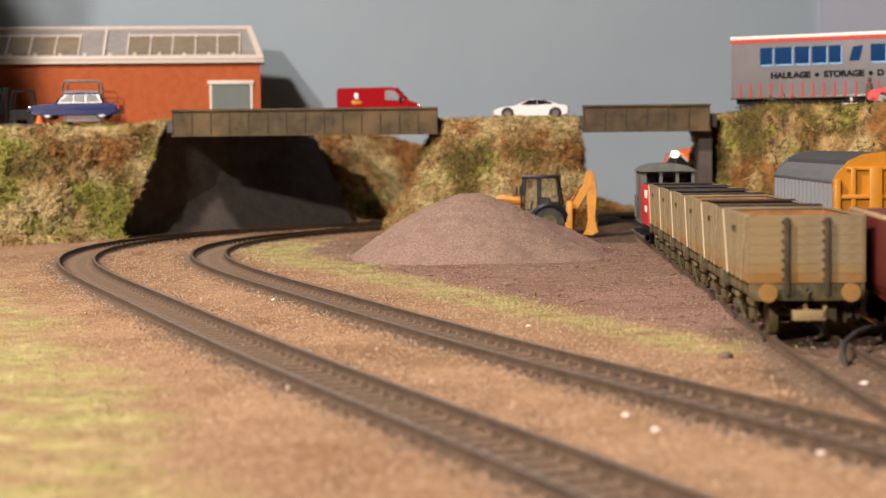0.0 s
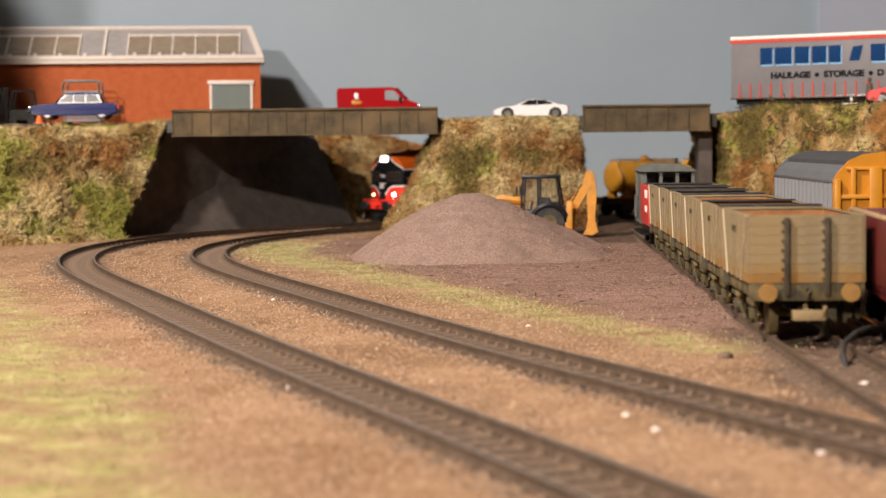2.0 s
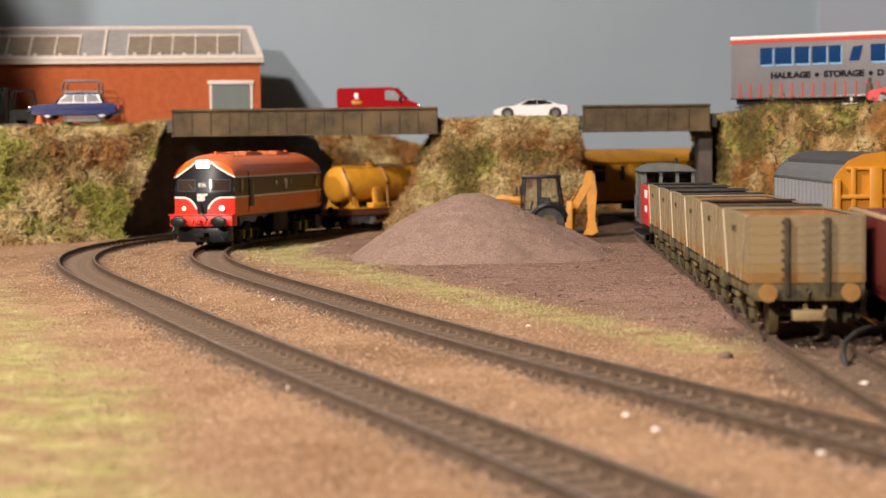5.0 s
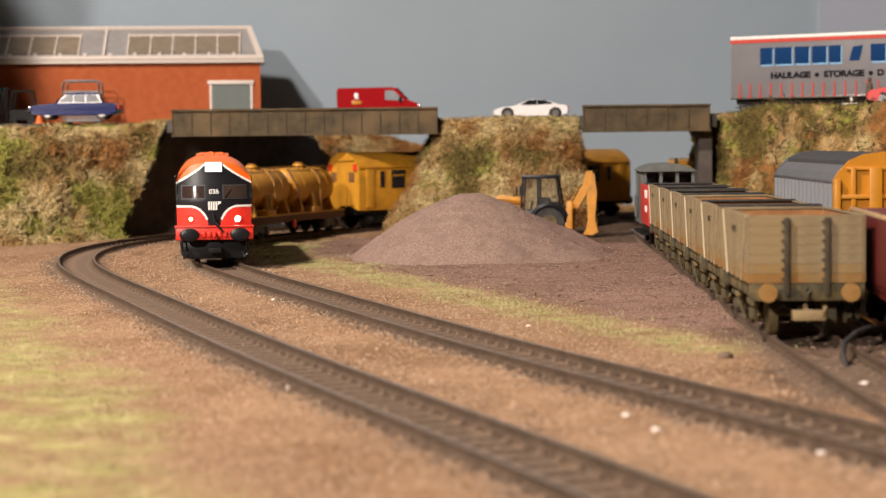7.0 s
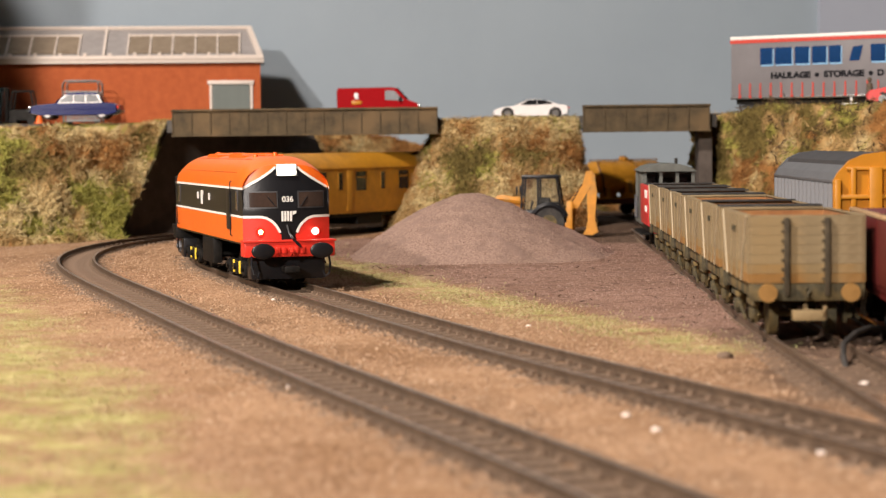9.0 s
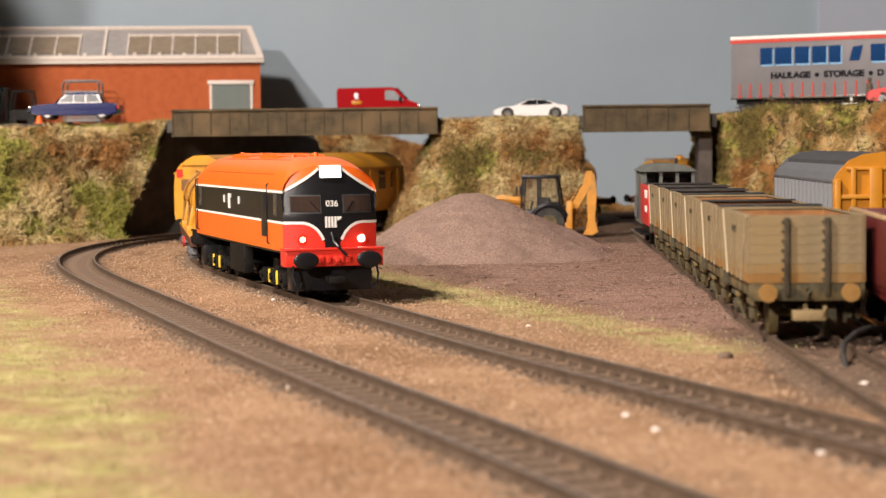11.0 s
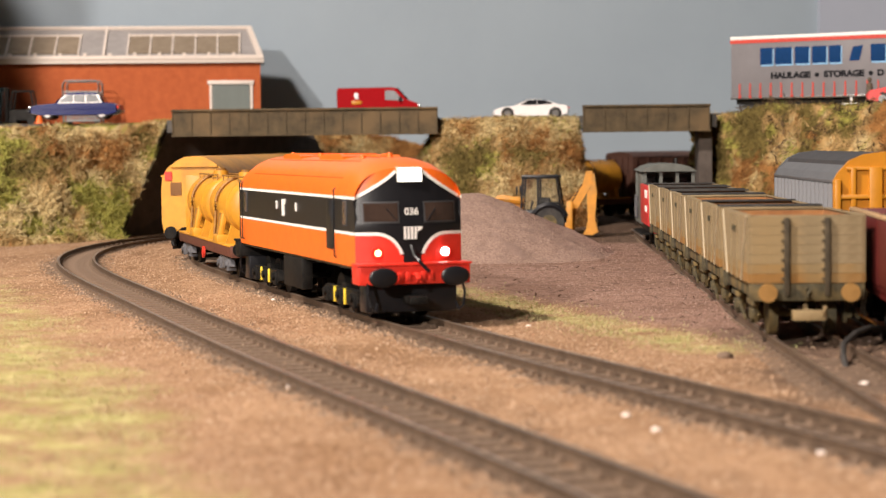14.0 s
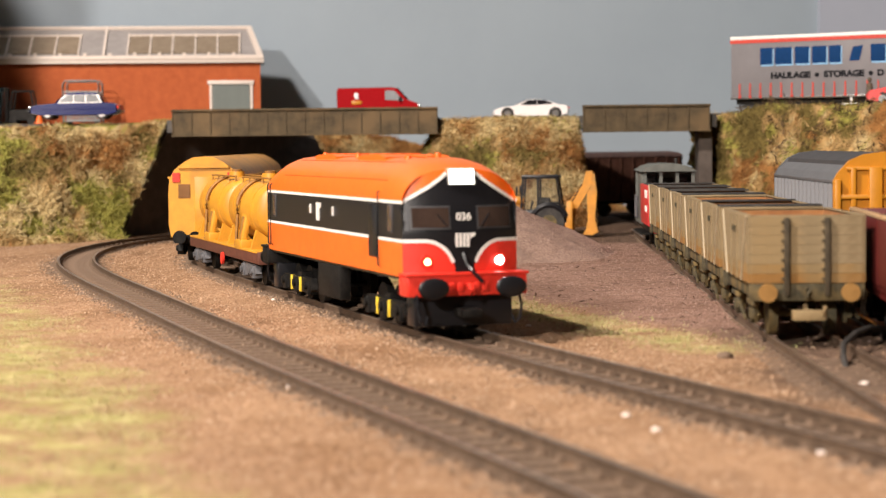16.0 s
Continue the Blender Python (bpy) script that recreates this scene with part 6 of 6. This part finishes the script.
# yard clutter by the building
t = thing("cage_trolley", mpose(-262, 1400, 72.8), "grey wire cage trolley by the brick wall", "trolley")
CAGE = mat("galvanised_wire", (0.16, 0.15, 0.145), (0.26, 0.25, 0.24), 300, 0.5, 0, 0.4)
for y in (0, 16):
    bm = nb()
    tube(bm, [(-13, y, 1), (-13, y, 29), (-11.6, y, 31.6), (11.6, y, 31.6), (13, y, 29), (13, y, 1)], 0.8)
    fr = part("frame", bm, CAGE, t)
    bm = nb()
    box(bm, -12.6, 12.6, y - 0.4, y + 0.4, 23.4, 24.4)
    for k in range(13):
        box(bm, -12.4 + k * 2.05 - 0.35, -12.4 + k * 2.05 + 0.35, y - 0.3, y + 0.3, 3, 24)
    part("mesh_panel", bm, CAGE, fr)
part("platform", box(nb(), -13, 13, 0, 16, 2, 3.4, 0.2), CAGE, t)
for x in (-10, 10):
    for y in (2, 14):
        bm = nb()
        cyl(bm, (x, y - 0.8, 1.2), (x, y + 0.8, 1.2), 1.2, seg=10)
        part("castor", bm, SHEET, t)
t = thing("fork_truck", mpose(-300, 1385, 72.8), "dark fork truck in the shadow of the brick wall", "fork truck")
part("body", box(nb(), -10, 9, -6, 6, 3, 11, 1.2), SHEET, t)
part("guard", (lambda q: ([tube(q, [(-9, y, 10), (-7, y, 24), (6, y, 24), (8, y, 10)], 0.8) for y in (-5.5, 5.5)], box(q, -7, 6, -5.5, 5.5, 23.6, 24.6), q)[2])(nb()), SHEET, t)
part("mast", (lambda q: ([box(q, -13, -11.4, y - 0.9, y + 0.9, 1, 27) for y in (-3, 3)], q)[1])(nb()), SHEET, t)
part("fork", box(nb(), -26, -12, -4, -2.6, 1, 1.8), SHEET, t)
part("fork", box(nb(), -26, -12, 2.6, 4, 1, 1.8), SHEET, t)
for x in (-7, 6):
    for y in (-5.5, 5.5):
        bm = nb()
        cyl(bm, (x, y - 1.4, 3), (x, y + 1.4, 3), 3, seg=16)
        part("wheel", bm, SHEET, t)
bm = nb()
cyl(bm, (0, 0, 0.6), (0, 0, 9), 2.6, 0.5, seg=14)
box(bm, -3, 3, -3, 3, 0, 0.8, 0.2)
tagged(part("traffic_cone", bm, ORANGE, at=mpose(-278, 1330, 72.9)), "small orange traffic cone on the bank", "traffic cone")
t = thing("skip", mpose(-329, 1395, 72.8), "dark teal metal bin beside the brick wall", "bin")
TEAL = paint("teal_paint", (0.02, 0.07, 0.085), 0.5, 0.2)
part("tub", prism(nb(), [(-12, 1), (12, 1), (14, 26), (-14, 26)], -10, 10), TEAL, t)
part("rim", box(nb(), -14.6, 14.6, -10.6, 10.6, 25.4, 27, 0.3), TEAL, t)

# bent wire and loose lumps beside the siding
part_w = tube(nb(), [(127, 552, -3.4), (126, 548, 1), (119, 533, 3), (112, 519, 3), (105, 503, 1.5), (103.6, 496, -1), (103.4, 492, -3.6)], 0.85, 8)
tagged(part("bent_wire", part_w, SHEET), "black bent wire beside the siding", "wire")


# ---- turf, crumbs and loose stones ----
def mesh_stuff(name, verts, faces, material, label, category):
    me = bpy.data.meshes.new(name)
    me.from_pydata(verts, [], faces)
    me.materials.append(material)
    return tagged(new(name, me), label, category, kind="stuff")


GREEN = island_mat("green_fibres", [(0.36, 0.32, 0.13), (0.44, 0.41, 0.18), (0.55, 0.49, 0.27), (0.38, 0.39, 0.15)])
CRUMB = island_mat("earth_crumbs", [(0.22, 0.135, 0.082), (0.38, 0.24, 0.145), (0.50, 0.335, 0.215), (0.32, 0.20, 0.125), (0.58, 0.43, 0.30)])
SLATE_CRUMB = island_mat("slate_crumbs", [(0.12, 0.07, 0.055), (0.25, 0.155, 0.12), (0.35, 0.235, 0.185), (0.22, 0.135, 0.105), (0.40, 0.29, 0.24)])
PALE = island_mat("pale_stones", [(0.62, 0.50, 0.42), (0.80, 0.70, 0.62)])


def fibres(points, size, spread=0.9, lift=0.35):
    """Short curled blades: each a bent strip of two faces."""
    vs, fs = [], []
    for p, n in points:
        d = Vector((rng.gauss(0, spread), rng.gauss(0, spread), rng.gauss(0, spread)))
        d = d - n * d.dot(n) * 0.75 + n * lift
        d.normalize()
        l = size * rng.uniform(0.5, 1.5)
        w = d.cross(Vector((rng.gauss(0, 1), rng.gauss(0, 1), rng.gauss(0, 1)))).normalized() * size * rng.uniform(0.03, 0.08)
        bend = Vector((rng.gauss(0, 0.4), rng.gauss(0, 0.4), rng.gauss(-0.1, 0.3))) * l
        a, m, e = p - n * 0.3, p + d * l * 0.5, p + d * l * 0.8 + bend * 0.5
        i = len(vs)
        for q in (a - w, a + w, m + w, m - w, e):
            vs.append(tuple(q * MM))
        fs += [(i, i + 1, i + 2, i + 3), (i + 3, i + 2, i + 4)]
    return vs, fs


def crumbs(points, size):
    """Small angular lumps."""
    vs, fs = [], []
    for p, n in points:
        s = size * rng.uniform(0.4, 1.4)
        i = len(vs)
        for k in range(4):
            a = k * math.tau / 4 + rng.uniform(-0.5, 0.5)
            vs.append(tuple((p + Vector((math.cos(a) * s * rng.uniform(0.6, 1), math.sin(a) * s * rng.uniform(0.6, 1), -0.35 * s))) * MM))
        vs.append(tuple((p + Vector((rng.uniform(-0.4, 0.4) * s, rng.uniform(-0.4, 0.4) * s, s * rng.uniform(0.4, 0.9)))) * MM))
        fs += [(i, i + 1, i + 4), (i + 1, i + 2, i + 4), (i + 2, i + 3, i + 4), (i + 3, i, i + 4)]
    return vs, fs


def pebble(x, y, s):
    """One squat worn stone."""
    b = bmesh.new()
    bmesh.ops.create_icosphere(b, subdivisions=2, radius=s)
    f = [rng.uniform(0.8, 1.2), rng.uniform(0.7, 1.0), rng.uniform(0.45, 0.65)]
    c = Vector((x, y, ground_z(x, y) + 0.3 * s))
    vs = [tuple((c + Vector([v.co[k] * f[k] * rng.uniform(0.88, 1.1) for k in range(3)])) * MM) for v in b.verts]
    fs = [tuple(v.index for v in q.verts) for q in b.faces]
    b.free()
    return vs, fs


def on_mesh(ob, count, keep=None):
    """Random places on the faces of a mesh, in mm."""
    me = ob.data
    areas = np.array([f.area for f in me.polygons])
    picks = np.random.choice(len(areas), count, p=areas / areas.sum())
    out = []
    for i in picks:
        f = me.polygons[int(i)]
        c = [me.vertices[v].co for v in f.vertices]
        u, v = rng.random(), rng.random()
        p = (c[0].lerp(c[1], u)).lerp(c[3].lerp(c[2], u), v) * 1000
        if keep is None or keep(p):
            out.append((p, f.normal if f.normal.z > -0.2 else -f.normal))
    return out


def shades(c):
    return [tuple(v * k for v in c) for k in (0.55, 0.8, 1.0, 1.2, 0.9)]


FIBRE = {k: island_mat(k + "_fibres", shades(c)) for k, c in TURF_TONES.items()}
for nm, count in (("bank_west", 90000), ("bank_centre", 60000), ("bank_east", 70000), ("bank_back", 26000)):
    heaps = {k: [] for k in TURF_TONES}
    for p, n in on_mesh(bpy.data.objects[nm], count, lambda p: -420 < p.x < 420 and not (p.x < -200 and p.y > 1256 and p.z > 66)):
        q = p + Vector((rng.gauss(0, 2), rng.gauss(0, 2), rng.gauss(0, 2)))
        heaps[bank_tone(q, nm)].append((p, n))
    for tone_name, spots in heaps.items():
        mesh_stuff(tone_name + "_turf", *fibres(spots, 4.0, 0.9, 0.35), FIBRE[tone_name], "matted %s turf fibres on the embankment" % tone_name, "grass")

# dark dead stems on the tall bank
stems = []
for p, n in on_mesh(bpy.data.objects["bank_east"], 60000, lambda p: 205 < p.x < 420 and p.z > 22):
    if noise.noise(p * 0.035 + Vector((7, 2, 6))) > 0.20 and rng.random() < 0.35:
        stems.append((p + n * rng.uniform(0, 4), n))
mesh_stuff("dead_stems", *fibres(stems, 5.5, 1.0, 0.5), island_mat("dead_stem", [(0.035, 0.022, 0.012), (0.08, 0.05, 0.028), (0.13, 0.085, 0.045)]), "dark dead stems matted on the embankment", "shrub")

pts = []
while len(pts) < 30000:
    y = 290 + 880 * rng.random() ** 1.3
    x = rng.uniform(-300, 130)
    g, p = ground_zone(x, y)
    if rng.random() < g * max(0.0, 0.5 + 2.2 * wob(x, y, 0.045, 8)) and abs(x) < 0.235 * y + 20:
        pts.append((Vector((x, y, ground_z(x, y))), Vector((0, 0, 1))))
mesh_stuff("meadow_turf", *fibres(pts, 1.3, 1.0), GREEN, "short pale green turf fibres beside the tracks", "grass")

tufts = []
while len(tufts) < 7000:
    y = rng.uniform(530, 1120)
    x = plan(y, STRIP) + rng.gauss(0, 11 if y < 900 else 16)
    if wob(x, y, 0.06, 8) > -0.12 + rng.gauss(0, 0.1):
        tufts.append((Vector((x, y, ground_z(x, y))), Vector((0, 0, 1))))
STRIP_GREEN = island_mat("strip_fibres", [(0.32, 0.29, 0.12), (0.38, 0.34, 0.15), (0.50, 0.42, 0.24), (0.30, 0.31, 0.11), (0.46, 0.38, 0.22)])
mesh_stuff("verge_turf", *fibres(tufts, 1.8, 0.9, 0.5), STRIP_GREEN, "soft upright green and straw fibres along the yard edge", "grass")

earth, slate = [], []
while len(earth) < 40000:
    y = 290 + 950 * rng.random() ** 1.2
    x = rng.uniform(-0.235, 0.235) * y
    g, p = ground_zone(x, y)
    if rng.random() < max(g * 0.7, dark_zone(x, y) * 0.85) or ((int(x // 4), int(y // 4)) in BED_CELLS and rng.random() < 0.75):
        continue
    (slate if rng.random() < p else earth).append((Vector((x, y, ground_z(x, y))), Vector((0, 0, 1))))
mesh_stuff("earth_crumbs", *crumbs(earth, 0.47), CRUMB, "fine tan earth crumbs round the tracks", "gravel")
ballast = []
while len(ballast) < 9000:
    ln = LINE_A if rng.random() < 0.5 else LINE_B
    x, y, h = on_line(ln, rng.uniform(0, 1250))
    o = rng.choice((-1, 1)) * rng.uniform(10.5, 19) if rng.random() < 0.88 else rng.uniform(-6, 6)
    x, y = x - math.sin(h) * o, y + math.cos(h) * o
    ballast.append((Vector((x, y, ground_z(x, y) - 0.05)), Vector((0, 0, 1))))
mesh_stuff("ballast", *crumbs(ballast, 0.62), island_mat("ballast_chips", [(0.07, 0.045, 0.03), (0.16, 0.105, 0.07), (0.27, 0.19, 0.13), (0.12, 0.08, 0.055), (0.36, 0.27, 0.20)]), "brown ballast chips between and beside the sleepers", "ballast")
hp = on_mesh(bpy.data.objects["spoil_heap"], 6000, lambda p: p.z > -3)
mesh_stuff("slate_crumbs", *crumbs(slate + hp, 0.42), SLATE_CRUMB, "fine pinkish slate crumbs on yard and heap", "gravel")
twigs = []
while len(twigs) < 220:
    y = rng.uniform(560, 1180)
    x = rng.uniform(plan(y, STRIP) - 10, 100)
    if ground_zone(x, y)[1] > 0.3 and heap_z(x, y) < ground_z(x, y):
        twigs.append((Vector((x, y, ground_z(x, y) + 0.3)), Vector((0, 0, 1))))
mesh_stuff("twigs", *fibres(twigs, 3.4, 1.0, 0.10), island_mat("twig", [(0.03, 0.018, 0.012), (0.07, 0.04, 0.028), (0.20, 0.12, 0.08), (0.05, 0.03, 0.02)]), "dark twigs and root hairs scattered on the yard", "twigs")
for x, y, s in ((76, 517, 2.1), (-37, 460, 1.1), (69, 350, 1.0), (7, 541, 1.6), (-49, 502, 2.0), (38, 400, 0.9), (100, 455, 1.2), (-3, 470, 0.8), (27, 610, 0.8), (-64, 720, 0.9), (42, 380, 1.0)):
    o = mesh_stuff("loose_stone", *pebble(x, y, s), PALE if s < 1.7 else SLEEPER, "", "")
    tagged(o, "small loose stone lying beside the track", "stone", "loose stones")
    o["kind"] = ""
    del o["kind"]


# ---- motion ----
# how far the front of the locomotive is along its line, in mm, falling as it comes nearer
RUN = [(0.0, 1432), (0.3, 1385), (0.6, 1338), (1.7, 1186), (2.1, 1139), (2.7, 1072), (3.3, 1015), (3.9, 962), (4.2, 937), (5.25, 858), (6.3, 780), (7.0, 719), (7.5, 672), (8.0, 628), (8.5, 592), (9.0, 566), (10.2, 525), (11.5, 483), (12.5, 451), (13.5, 418), (14.5, 383), (15.0, 366), (15.5, 354), (16.0, 350)]


def run_at(t):
    """Smooth reading of RUN between its rows."""
    ts, ss = [p[0] for p in RUN], [p[1] for p in RUN]
    sl = [(ss[min(i + 1, len(ss) - 1)] - ss[max(i - 1, 0)]) / (ts[min(i + 1, len(ss) - 1)] - ts[max(i - 1, 0)]) for i in range(len(ss))]
    for i in range(len(ts) - 1):
        if t <= ts[i + 1]:
            h = ts[i + 1] - ts[i]
            u = (t - ts[i]) / h
            return (2 * u ** 3 - 3 * u * u + 1) * ss[i] + (u ** 3 - 2 * u * u + u) * h * sl[i] + (3 * u * u - 2 * u ** 3) * ss[i + 1] + (u ** 3 - u * u) * h * sl[i + 1]
    return ss[-1]


def stand(s_mid, pivot):
    """The pose of a vehicle whose two bogies stand on the line, its middle at s_mid."""
    a, b = on_line(LINE_B, s_mid - pivot), on_line(LINE_B, s_mid + pivot)
    return mpose((a[0] + b[0]) / 2, (a[1] + b[1]) / 2, 0, 0, 0, math.degrees(math.atan2(a[1] - b[1], a[0] - b[0])))


TRAIN = [(loco, 87, 56), (tanks_first, 284, 57), (works_coach, 519, 105), (tanks_second, 774, 57), (tanks_third, 934, 21), (van, 1022, 32)]


def motions():
    times = [i * 0.25 for i in range(65)]
    for vehicle, back, pivot in TRAIN:
        walk(vehicle, [(t, stand(run_at(t) + back, pivot)) for t in times])


motions()
